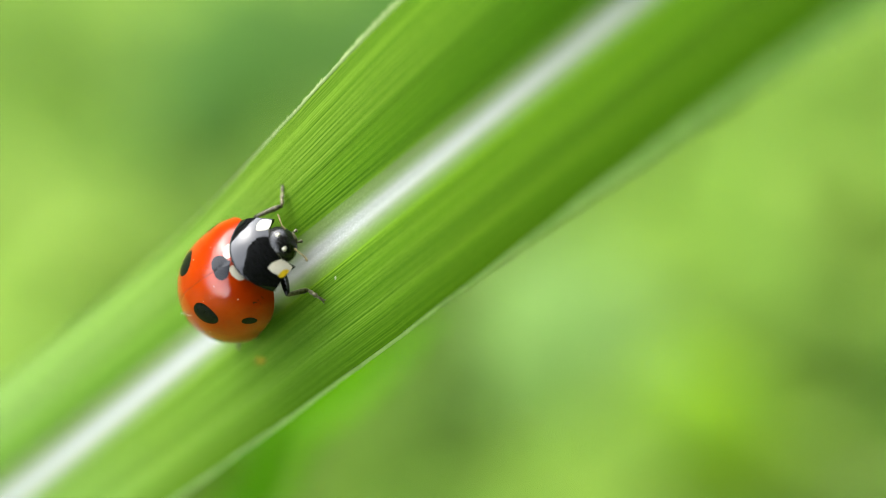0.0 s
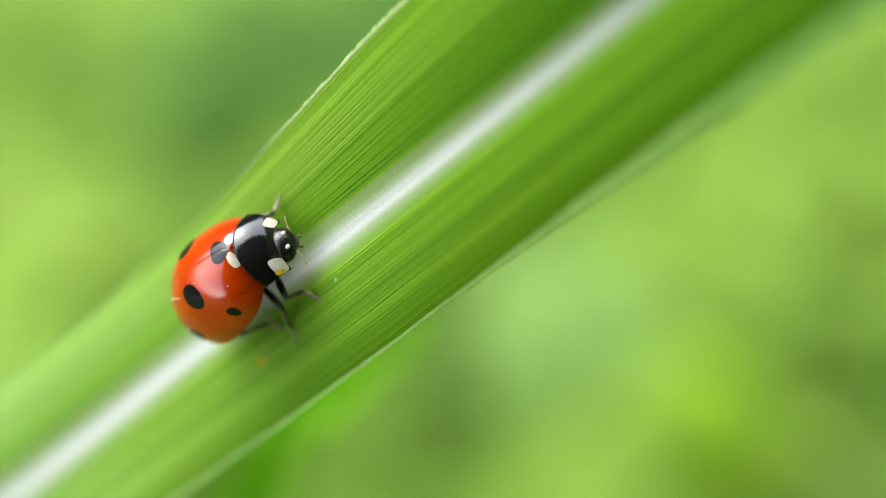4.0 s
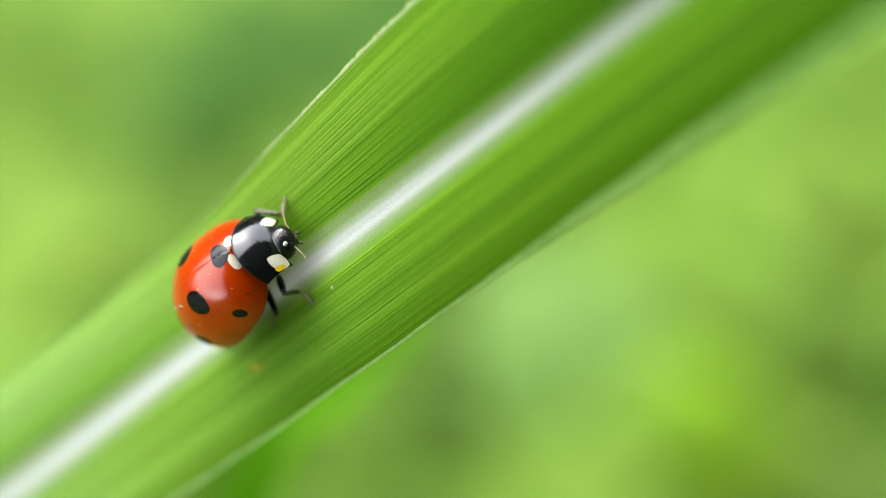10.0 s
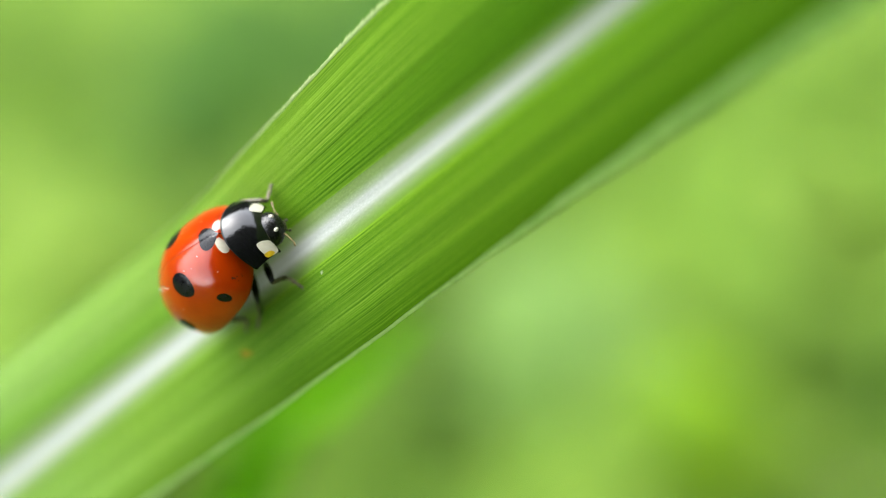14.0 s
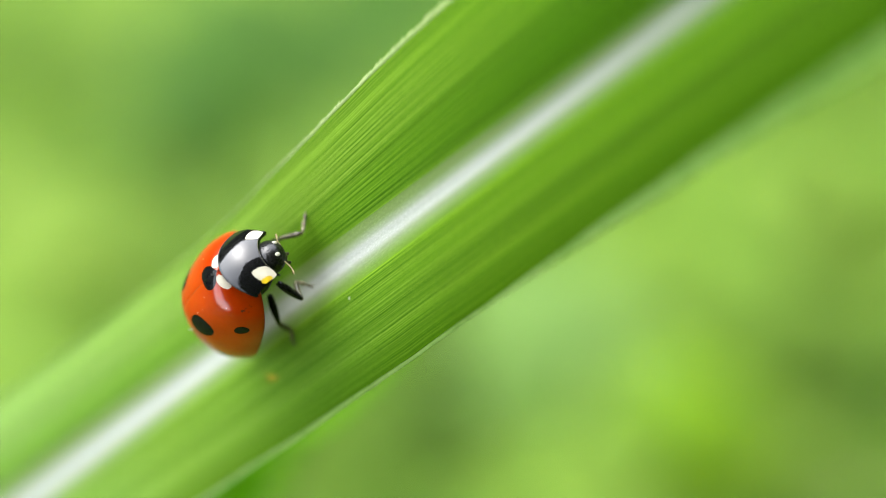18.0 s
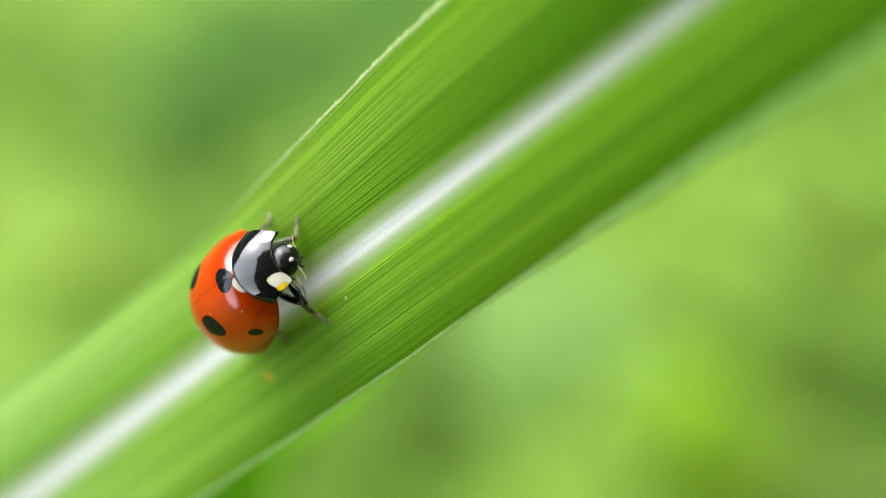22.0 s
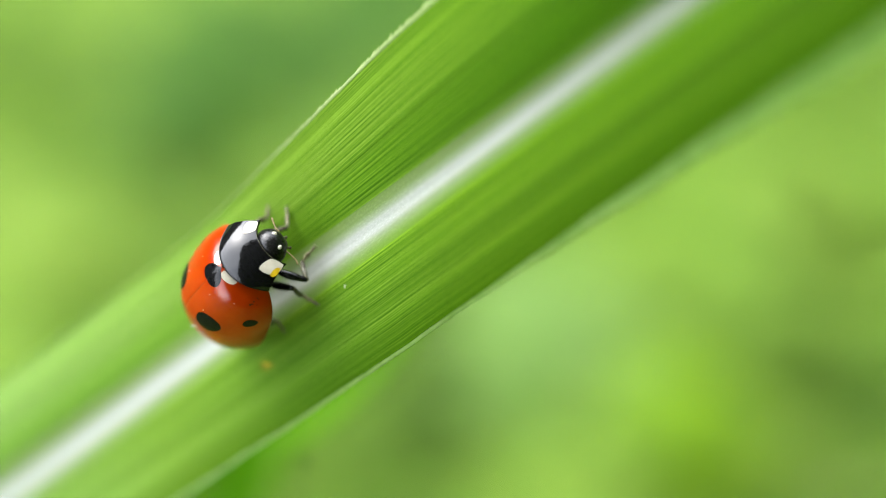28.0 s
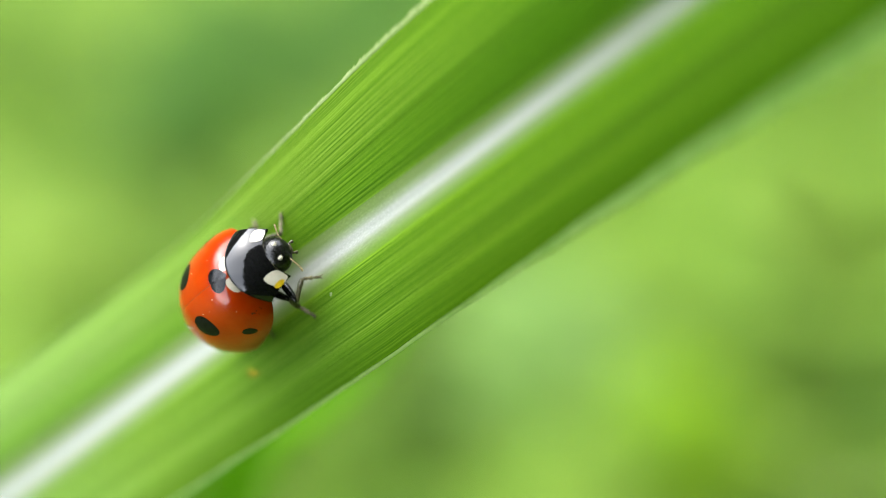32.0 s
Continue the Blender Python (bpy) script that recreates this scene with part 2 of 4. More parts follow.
def noise_tex(nodes, links, scale, detail=4, stretch=(1, 1, 1), source="Object"):
    c, mp, n = nodes.new("ShaderNodeTexCoord"), nodes.new("ShaderNodeMapping"), nodes.new("ShaderNodeTexNoise")
    mp.inputs["Scale"].default_value = stretch
    n.inputs["Scale"].default_value, n.inputs["Detail"].default_value = scale, detail
    links.new(c.outputs[source], mp.inputs[0])
    links.new(mp.outputs[0], n.inputs["Vector"])
    return n


def ramp(nodes, links, source, stops):
    r = nodes.new("ShaderNodeValToRGB")
    while len(r.color_ramp.elements) < len(stops):
        r.color_ramp.elements.new(0.5)
    for e, (at, colour) in zip(r.color_ramp.elements, stops):
        e.position, e.color = at, (*colour, 1)
    links.new(source, r.inputs[0])
    return r


def mixed(nodes, links, kind, factor, a, b):
    m = nodes.new("ShaderNodeMix")
    m.data_type, m.blend_type = "RGBA", kind
    for socket, value in ((m.inputs[0], factor), (m.inputs[6], a), (m.inputs[7], b)):
        if hasattr(value, "is_linked"):
            links.new(value, socket)
        else:
            socket.default_value = value if isinstance(value, float) else (*value, 1)
    return m.outputs[2]


def bumped(nodes, links, b, height, strength, distance, coat=0.0):
    if coat:      # the clear layer is a little uneven too
        bumped_coat = nodes.new("ShaderNodeBump")
        bumped_coat.inputs["Strength"].default_value, bumped_coat.inputs["Distance"].default_value = coat, distance
        links.new(height, bumped_coat.inputs["Height"])
        links.new(bumped_coat.outputs[0], b.inputs["Coat Normal"])
    n = nodes.new("ShaderNodeBump")
    n.inputs["Strength"].default_value, n.inputs["Distance"].default_value = strength, distance
    links.new(height, n.inputs["Height"])
    links.new(n.outputs[0], b.inputs["Normal"])


def thin_leaf(m, nodes, links, b, colour, through, tint=(1.15, 1.25, 0.4)):
    """Lets part of the light pass through a leaf."""
    t, mix = nodes.new("ShaderNodeBsdfTranslucent"), nodes.new("ShaderNodeMixShader")
    links.new(colour, b.inputs["Base Color"])
    links.new(mixed(nodes, links, "MULTIPLY", 1.0, colour, tint), t.inputs[0])
    mix.inputs[0].default_value = through
    links.new(b.outputs[0], mix.inputs[1])
    links.new(t.outputs[0], mix.inputs[2])
    links.new(mix.outputs[0], nodes["Material Output"].inputs[0])


def blade_material(name, shade_bands, tones_along):
    m, nodes, links, b = material(name, 0.42)
    fine = noise_tex(nodes, links, 1000, 4, (0.006, 12.0, 1), "UV")
    wide = noise_tex(nodes, links, 1000, 2, (0.008, 0.85, 1), "UV")
    cells = noise_tex(nodes, links, 9000, 2, (0.25, 1, 1))
    stripes = ramp(nodes, links, fine.outputs[0], ((0.40, (0.0504, 0.1356, 0.0031)), (0.5, (0.0912, 0.1980, 0.0090)), (0.60, (0.1368, 0.2520, 0.0204))))
    broad = ramp(nodes, links, wide.outputs[0], ((0.38, (0.78, 0.81, 0.70)), (0.60, (1.18, 1.13, 1.20))))
    colour = mixed(nodes, links, "MULTIPLY", 1.0, stripes.outputs[0], broad.outputs[0])
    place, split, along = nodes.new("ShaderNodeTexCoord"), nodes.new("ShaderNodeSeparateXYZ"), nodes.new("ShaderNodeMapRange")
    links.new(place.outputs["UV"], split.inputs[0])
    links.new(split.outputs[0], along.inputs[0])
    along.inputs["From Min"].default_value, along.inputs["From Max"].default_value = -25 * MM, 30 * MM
    tone_along = ramp(nodes, links, along.outputs[0], tones_along)      # light along the leaf painted in: paler towards the sheath, deeper towards the tip
    colour = mixed(nodes, links, "MULTIPLY", 1.0, colour, tone_along.outputs[0])
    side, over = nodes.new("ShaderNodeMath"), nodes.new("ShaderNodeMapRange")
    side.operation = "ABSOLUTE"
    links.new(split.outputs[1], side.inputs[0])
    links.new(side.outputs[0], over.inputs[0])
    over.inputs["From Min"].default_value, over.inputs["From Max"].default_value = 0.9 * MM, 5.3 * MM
    shade_band = ramp(nodes, links, over.outputs[0], shade_bands)      # shade across the blade painted in: greener where it turns from the light, paler elsewhere
    colour = mixed(nodes, links, "MULTIPLY", 1.0, colour, shade_band.outputs[0])
    speckle = ramp(nodes, links, cells.outputs[0], ((0.35, (0.94, 0.95, 0.92)), (0.65, (1.05, 1.04, 1.05))))
    colour = mixed(nodes, links, "MULTIPLY", 1.0, colour, speckle.outputs[0])
    b.inputs["Specular IOR Level"].default_value = 0.06
    thin_leaf(m, nodes, links, b, colour, 0.45)
    bumped(nodes, links, b, fine.outputs[0], 0.07, 0.00004)
    return m


def rib_material():
    m, nodes, links, b = material("pale_midrib", 0.38)
    streak = noise_tex(nodes, links, 1000, 3, (0.012, 2.8, 1), "UV")
    grain = noise_tex(nodes, links, 6000, 2, (0.5, 1, 1))
    c = ramp(nodes, links, streak.outputs[0], ((0.3, (0.2562, 0.2700, 0.2450)), (0.55, (0.2900, 0.3000, 0.2775)), (0.75, (0.3150, 0.3225, 0.3025))))
    place, split, off = nodes.new("ShaderNodeTexCoord"), nodes.new("ShaderNodeSeparateXYZ"), nodes.new("ShaderNodeMath")
    links.new(place.outputs["UV"], split.inputs[0])
    off.operation = "ABSOLUTE"
    links.new(split.outputs[1], off.inputs[0])
    far = nodes.new("ShaderNodeMapRange")
    far.inputs["From Min"].default_value, far.inputs["From Max"].default_value = 0.0, 1.5 * MM
    taper, share_of = nodes.new("ShaderNodeMapRange"), nodes.new("ShaderNodeMath")      # the rib narrows towards the tip
    taper.inputs["From Min"].default_value, taper.inputs["From Max"].default_value = -25 * MM, 30 * MM
    taper.inputs["To Min"].default_value, taper.inputs["To Max"].default_value = 1.28, 0.68
    links.new(split.outputs[0], taper.inputs[0])
    share_of.operation = "DIVIDE"
    links.new(off.outputs[0], share_of.inputs[0])
    links.new(taper.outputs[0], share_of.inputs[1])
    links.new(share_of.outputs[0], far.inputs[0])
    share = ramp(nodes, links, far.outputs[0], ((0.0, (0, 0, 0)), (0.14, (0.05, 0.05, 0.05)), (0.27, (0.48, 0.48, 0.48)), (0.46, (0.87, 0.87, 0.87)), (0.82, (1, 1, 1))))
    flank = ramp(nodes, links, streak.outputs[0], ((0.35, (0.0830, 0.1415, 0.0195)), (0.65, (0.1171, 0.1781, 0.0439))))
    colour = mixed(nodes, links, "MIX", share.outputs[0], c.outputs[0], flank.outputs[0])
    soft_verge = ramp(nodes, links, far.outputs[0], ((0.50, (0, 0, 0)), (0.92, (1, 1, 1))))
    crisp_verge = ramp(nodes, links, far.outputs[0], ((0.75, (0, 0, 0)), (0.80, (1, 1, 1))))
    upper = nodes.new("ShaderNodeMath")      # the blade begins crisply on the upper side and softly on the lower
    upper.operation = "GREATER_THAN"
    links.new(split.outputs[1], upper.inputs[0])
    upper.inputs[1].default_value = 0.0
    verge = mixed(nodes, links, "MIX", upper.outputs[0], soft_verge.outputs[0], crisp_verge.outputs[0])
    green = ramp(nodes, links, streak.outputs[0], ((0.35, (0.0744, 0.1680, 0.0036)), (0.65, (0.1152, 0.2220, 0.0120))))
    # the blade's painted shade carries on over the rib's upper verge
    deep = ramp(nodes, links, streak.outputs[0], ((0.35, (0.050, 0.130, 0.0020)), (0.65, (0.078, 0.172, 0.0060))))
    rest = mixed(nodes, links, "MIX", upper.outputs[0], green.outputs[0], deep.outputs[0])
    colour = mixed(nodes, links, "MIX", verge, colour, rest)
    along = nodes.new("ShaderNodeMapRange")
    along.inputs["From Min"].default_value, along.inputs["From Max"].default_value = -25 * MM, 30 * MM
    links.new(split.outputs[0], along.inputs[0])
    # brightness along the rib painted in, dimmer towards the tip
    tone_along = ramp(nodes, links, along.outputs[0], ((0.0, (1.08, 1.08, 1.10)), (0.4, (1.15, 1.15, 1.15)), (0.6, (0.98, 1.0, 0.97)), (1.0, (0.50, 0.56, 0.47))))
    colour = mixed(nodes, links, "MULTIPLY", 1.0, colour, tone_along.outputs[0])
    glint = noise_tex(nodes, links, 14000, 2, (0.6, 1, 1))
    spark = ramp(nodes, links, glint.outputs[0], ((0.35, (0.92, 0.93, 0.91)), (0.62, (1.04, 1.04, 1.04)), (0.72, (1.18, 1.18, 1.18))))
    colour = mixed(nodes, links, "MULTIPLY", 1.0, colour, spark.outputs[0])
    b.inputs["Subsurface Weight"].default_value, b.inputs["Subsurface Scale"].default_value = 0.6, 1.0 * MM
    b.inputs["Subsurface Radius"].default_value = (1.0, 1.0, 0.8)
    thin_leaf(m, nodes, links, b, colour, 0.30, (1.25, 1.20, 1.2))
    bumped(nodes, links, b, grain.outputs[0], 0.5, 0.00004)
    return m


def plain(name, colour, rough=0.5, coat=0.0, vary=0.25, scale=2500, bump=0.0, uneven=0.12, dull=0.03, depth=0.00003):
    m, nodes, links, b = material(name, rough, 0.0, coat)
    n = noise_tex(nodes, links, scale, 4)
    b.inputs["Coat Roughness"].default_value = dull
    lo, hi = [c * (1 - vary) for c in colour], [min(1, c * (1 + vary)) for c in colour]
    r = ramp(nodes, links, n.outputs[0], ((0.35, lo), (0.65, hi)))
    links.new(r.outputs[0], b.inputs["Base Color"])
    if bump:
        bumped(nodes, links, b, n.outputs[0], bump, depth, uneven if coat else 0.0)
    return m


def elytra_material():
    m, nodes, links, b = material("red_wing_case", 0.28, 0.0, 0.42)
    big = noise_tex(nodes, links, 500, 3)
    pits = noise_tex(nodes, links, 9000, 4)
    c = ramp(nodes, links, big.outputs[0], ((0.3, (0.178, 0.0135, 0.0001)), (0.7, (0.245, 0.0235, 0.0001))))
    links.new(c.outputs[0], b.inputs["Base Color"])
    worn, dull = noise_tex(nodes, links, 2600, 5, (1, 2.2, 1)), nodes.new("ShaderNodeMapRange")      # the gloss is scuffed in places
    dull.inputs["From Min"].default_value, dull.inputs["From Max"].default_value = 0.42, 0.68
    dull.inputs["To Min"].default_value, dull.inputs["To Max"].default_value = 0.015, 0.09
    links.new(worn.outputs[0], dull.inputs[0])
    links.new(dull.outputs[0], b.inputs["Coat Roughness"])
    b.inputs["Subsurface Weight"].default_value = 0.15
    b.inputs["Subsurface Radius"].default_value = (0.0004, 0.0001, 0.00005)
    b.inputs["Subsurface Scale"].default_value = 1.0
    b.inputs["Specular IOR Level"].default_value = 0.05
    bumped(nodes, links, b, pits.outputs[0], 0.22, 0.00003, 0.20)
    return m


def meadow_material(name, dark, light):
    m, nodes, links, b = material(name, 0.5)
    n = noise_tex(nodes, links, 60, 4)
    b.inputs["Specular IOR Level"].default_value = 0.05
    info = nodes.new("ShaderNodeObjectInfo")
    c = ramp(nodes, links, n.outputs[0], ((0.3, dark), (0.7, light)))
    tone = ramp(nodes, links, info.outputs["Random"], ((0.0, (0.85, 0.9, 0.8)), (1.0, (1.15, 1.1, 1.2))))
    thin_leaf(m, nodes, links, b, mixed(nodes, links, "MULTIPLY", 1.0, c.outputs[0], tone.outputs[0]), 0.35)
    return m


# upper half: the shaded slope beside the midrib is painted as a dark band
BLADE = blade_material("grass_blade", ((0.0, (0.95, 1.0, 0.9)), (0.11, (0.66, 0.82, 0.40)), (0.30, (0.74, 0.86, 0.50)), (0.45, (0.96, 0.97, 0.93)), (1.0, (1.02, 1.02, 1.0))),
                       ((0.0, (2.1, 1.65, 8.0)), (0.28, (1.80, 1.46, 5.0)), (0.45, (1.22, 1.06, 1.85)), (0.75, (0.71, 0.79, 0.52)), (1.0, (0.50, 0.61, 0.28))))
# lower half: a copy with the shade of its bent-down margin painted in
SHADED_BLADE = blade_material("deeper_grass_blade", ((0.0, (1.25, 1.15, 1.0)), (0.10, (1.0, 1.0, 1.0)), (0.60, (1.0, 1.0, 1.0)), (0.88, (0.82, 0.88, 0.6)), (1.0, (0.74, 0.82, 0.45))),
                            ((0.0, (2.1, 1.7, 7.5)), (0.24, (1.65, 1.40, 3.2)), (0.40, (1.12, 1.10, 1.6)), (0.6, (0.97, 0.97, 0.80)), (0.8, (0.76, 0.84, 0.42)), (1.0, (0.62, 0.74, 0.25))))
RIB = rib_material()


def margin_material(name, low, high):
    m, nodes, links, b = material(name, 0.55)
    n = noise_tex(nodes, links, 1500, 4)
    c = ramp(nodes, links, n.outputs[0], ((0.35, low), (0.65, high)))
    place, split, along = nodes.new("ShaderNodeTexCoord"), nodes.new("ShaderNodeSeparateXYZ"), nodes.new("ShaderNodeMapRange")
    links.new(place.outputs["Object"], split.inputs[0])
    links.new(split.outputs[0], along.inputs[0])
    along.inputs["From Min"].default_value, along.inputs["From Max"].default_value = -20 * MM, 25 * MM
    tone_along = ramp(nodes, links, along.outputs[0], ((0.0, (1.15, 1.12, 1.35)), (0.5, (1.05, 1.05, 1.05)), (1.0, (0.60, 0.72, 0.50))))      # greener towards the tip
    colour = mixed(nodes, links, "MULTIPLY", 1.0, c.outputs[0], tone_along.outputs[0])
    thin_leaf(m, nodes, links, b, colour, 0.5, (1.0, 1.1, 0.7))
    return m


HEM = margin_material("pale_leaf_hem", (0.2875, 0.4312, 0.1222), (0.3881, 0.5175, 0.1869))
MARGIN = margin_material("pale_leaf_margin", (0.2420, 0.3190, 0.1210), (0.3080, 0.3740, 0.1595))
VEIN = plain("light_leaf_vein", (0.1475, 0.2620, 0.0283), 0.45, 0, 0.25, 2500)
RED, BLACK = elytra_material(), plain("glossy_black_chitin", (0.0015, 0.0015, 0.0018), 0.5, 0.62, 0.4, 4000, 0.03, 0.2, 0.05)
SPOT = plain("black_spot", (0.002, 0.002, 0.0025), 0.5, 0.25, 0.4, 5000, 0.2)
HEADBLACK = plain("pitted_black_chitin", (0.005, 0.005, 0.0045), 0.40, 0.45, 0.4, 14000, 0.7, 0.5, 0.05, 0.00003)
IVORY = plain("ivory_mark", (0.33, 0.3075, 0.24), 0.35, 0.3, 0.1, 3000)
YELLOW = plain("yellow_mark", (0.36, 0.24, 0.003), 0.5, 0, 0.2, 5000)
LEGS = plain("dark_leg_chitin", (0.060, 0.056, 0.030), 0.45, 0.3, 0.5, 6000, 0.3)
TARSUS = plain("brownish_foot", (0.115, 0.104, 0.060), 0.45, 0.2, 0.4, 6000, 0.3)
FEELER = plain("brown_feeler", (0.15, 0.115, 0.05), 0.45, 0.2, 0.3, 6000)
SEAM = plain("dark_seam", (0.022, 0.004, 0.001), 0.5, 0, 0.4, 6000)
HAIR = plain("pale_hair", (0.36, 0.375, 0.33), 0.4, 0, 0.1)
DUST = plain("pale_dust", (0.24, 0.3, 0.135), 0.6, 0, 0.2)
STAIN = plain("yellow_stain", (0.17, 0.165, 0.003), 0.8, 0, 0.4, 2500)
STEM = plain("green_stem", (0.135, 0.3, 0.03), 0.5, 0, 0.3, 400)


# ---- building helpers ----
def mesh_of(bm, mat, smooth=True):
    me = bpy.data.meshes.new("mesh")
    bmesh.ops.recalc_face_normals(bm, faces=bm.faces)
    bm.to_mesh(me)
    bm.free()
    me.materials.append(mat)
    if smooth:
        me.polygons.foreach_set("use_smooth", [True] * len(me.polygons))
    return me


def part(name, bm, mat, parent, label="", smooth=True, kind=""):
    ob = new(name, mesh_of(bm, mat, smooth))
    ob.parent = parent
    return tagged(ob, label=label, kind=kind)


def sheet(rows_, closed=False):
    """A bmesh of quads through a grid of points."""
    bm = bmesh.new()
    grid = [[bm.verts.new(p) for p in row] for row in rows_]
    for a, b in zip(grid, grid[1:]):
        k = len(a)
        for i in range(k if closed else k - 1):
            j = (i + 1) % k
            bm.faces.new((a[i], a[j], b[j], b[i]))
    bm.verts.index_update()
    return bm


def tube(points, radii, sides=10, bm=None):
    """A closed tube along points."""
    bm = bm or bmesh.new()
    pts = [Vector(p) for p in points]
    rings, side = [], Vector((0.123, 0.456, 0.881))
    for i, p in enumerate(pts):
        d = (pts[min(i + 1, len(pts) - 1)] - pts[max(i - 1, 0)]).normalized()
        a = d.cross(side)
        a = a.normalized() if a.length > 1e-9 else d.orthogonal().normalized()
        c = d.cross(a)
        rings.append([bm.verts.new(p + (a * math.cos(x) + c * math.sin(x)) * radii[i]) for x in [2 * math.pi * k / sides for k in range(sides)]])
    for r, s in zip(rings, rings[1:]):
        for k in range(sides):
            bm.faces.new((r[k], r[(k + 1) % sides], s[(k + 1) % sides], s[k]))
    bm.faces.new(rings[0][::-1])
    bm.faces.new(rings[-1])
    return bm


def ball(centre, radii, n=16, bm=None):
    bm = bm or bmesh.new()
    made = bmesh.ops.create_uvsphere(bm, u_segments=n * 2, v_segments=n, radius=1)["verts"]
    for v in made:
        v.co = Vector([c + r * x for c, r, x in zip(centre, radii, v.co)])
    return bm


# ---- the grass leaf ----
def lerp_table(x, table):
    """A smooth curve through a short table of (x, y)."""
    if x <= table[0][0]:
        return table[0][1]
    for k in range(len(table) - 1):
        (a, p), (b, q) = table[k], table[k + 1]
        if x <= b:
            before, after = table[max(k - 1, 0)], table[min(k + 2, len(table) - 1)]
            m = (q - before[1]) / (b - before[0]) * (b - a)
            n = (after[1] - p) / (after[0] - a) * (b - a)
            s = (x - a) / (b - a)
            return p + s * (m + s * (3 * (q - p) - 2 * m - n + s * (m + n - 2 * (q - p))))
    return table[-1][1]


UP_EDGE = ((-70, 2.5), (-40, 5.6), (-22, 5.3), (-12.8, 5.14), (-8.8, 5.12), (-5.3, 5.17), (-2.8, 5.42), (0.2, 5.80), (4.2, 6.28), (8.2, 6.68), (12.2, 6.92), (18, 7.4), (25, 7.96), (60, 7.0), (105, 0.4))
LOW_EDGE = ((-70, 2.5), (-40, 5.0), (-14, 5.05), (-8, 5.05), (-2, 5.08), (3, 5.05), (9, 5.02), (15, 4.95), (22, 5.0), (30, 5.1), (60, 4.8), (105, 0.4))
RIB_WIDE = ((-70, 1.8), (-25, 1.6), (-8, 1.45), (5, 1.35), (20, 1.2), (60, 0.6), (105, 0.1))
LOW_SEAM = ((-30, 0.30), (-14, 0.24), (-8, 0.20), (2, 0.15), (8, 0.2), (15, 0.42), (22, 0.68), (30, 1.0), (60, 0.8), (105, 0.1))      # how far the pale hem reaches past the green
LOW_HEM = ((-30, 0.40), (-14, 0.32), (-8, 0.20), (2, 0.06), (8, 0.03), (30, 0.10), (105, 0.05))
CREST = ((-70, 0.3), (-20, 0.45), (-10, 0.40), (2, 0.45), (14, 1.0), (40, 1.2), (105, 0.2))
BEND = ((-70, 0.02), (-20, 0.035), (-8, 0.070), (3, 0.085), (20, 0.085), (60, 0.05), (105, 0.02))


def leaf_point(u, v, lift=0.0):
    """A place on the leaf's upper face: u along, v across (mm); lift: above the face."""
    if v > 0:      # the upper half rises from the midrib to a crest and rolls off a little to the margin
        z = lerp_table(u, CREST) * ((1 - math.cos(math.pi * min(v / 3.3, 1))) / 2 - 0.3 * max(0, v / 3.3 - 1) ** 2)
    else:          # the lower half bends down all the way
        z = 0.125 * (1 - math.cos(math.pi * min(-v / 1.3, 1))) - lerp_table(u, BEND) * max(0, -v - 1.3) ** 2
    z -= 0.05 * max(0, v - 4.5) ** 2 * lerp_table(u, ((-14, 1.0), (-4, 0.8), (6, 0.1), (12, 0.0)))
    far = max(0, u - 35)
    near = max(0, -30 - u)
    z -= 0.0045 * far * far + 0.012 * near * near
    return sloped(Vector((u, v, z + lift)) * MM)


HINGE = LEAF @ (Vector((3, 0, 0)) * MM)
RISE = Vector((0.694, 0.5299, 0)).normalized() * 0.26


def sloped(p):
    """The leaf slopes up towards its tip."""
    q = LEAF @ p
    up = (q - HINGE).dot(RISE)
    share = (REACH - q.z - up) / (REACH - q.z)
    return LEAF.inverted() @ Vector((q.x * share, q.y * share, q.z + up))


def edge_at(u, edge):
    """The half width of the leaf, with its slight waves."""
    return lerp_table(u, edge) + 0.05 * noise.noise(Vector((u * 0.28, edge[1][1], 0))) + 0.02 * noise.noise(Vector((u * 1.1, edge[1][1], 5)))


def ridge(v):
    """The fine ribs that run along the blade."""
    return 0.0011 * math.cos(2 * math.pi * v / 0.16 + 1.5 * math.sin(v)) + 0.0008 * math.cos(2 * math.pi * v / 0.093 + 1.3)


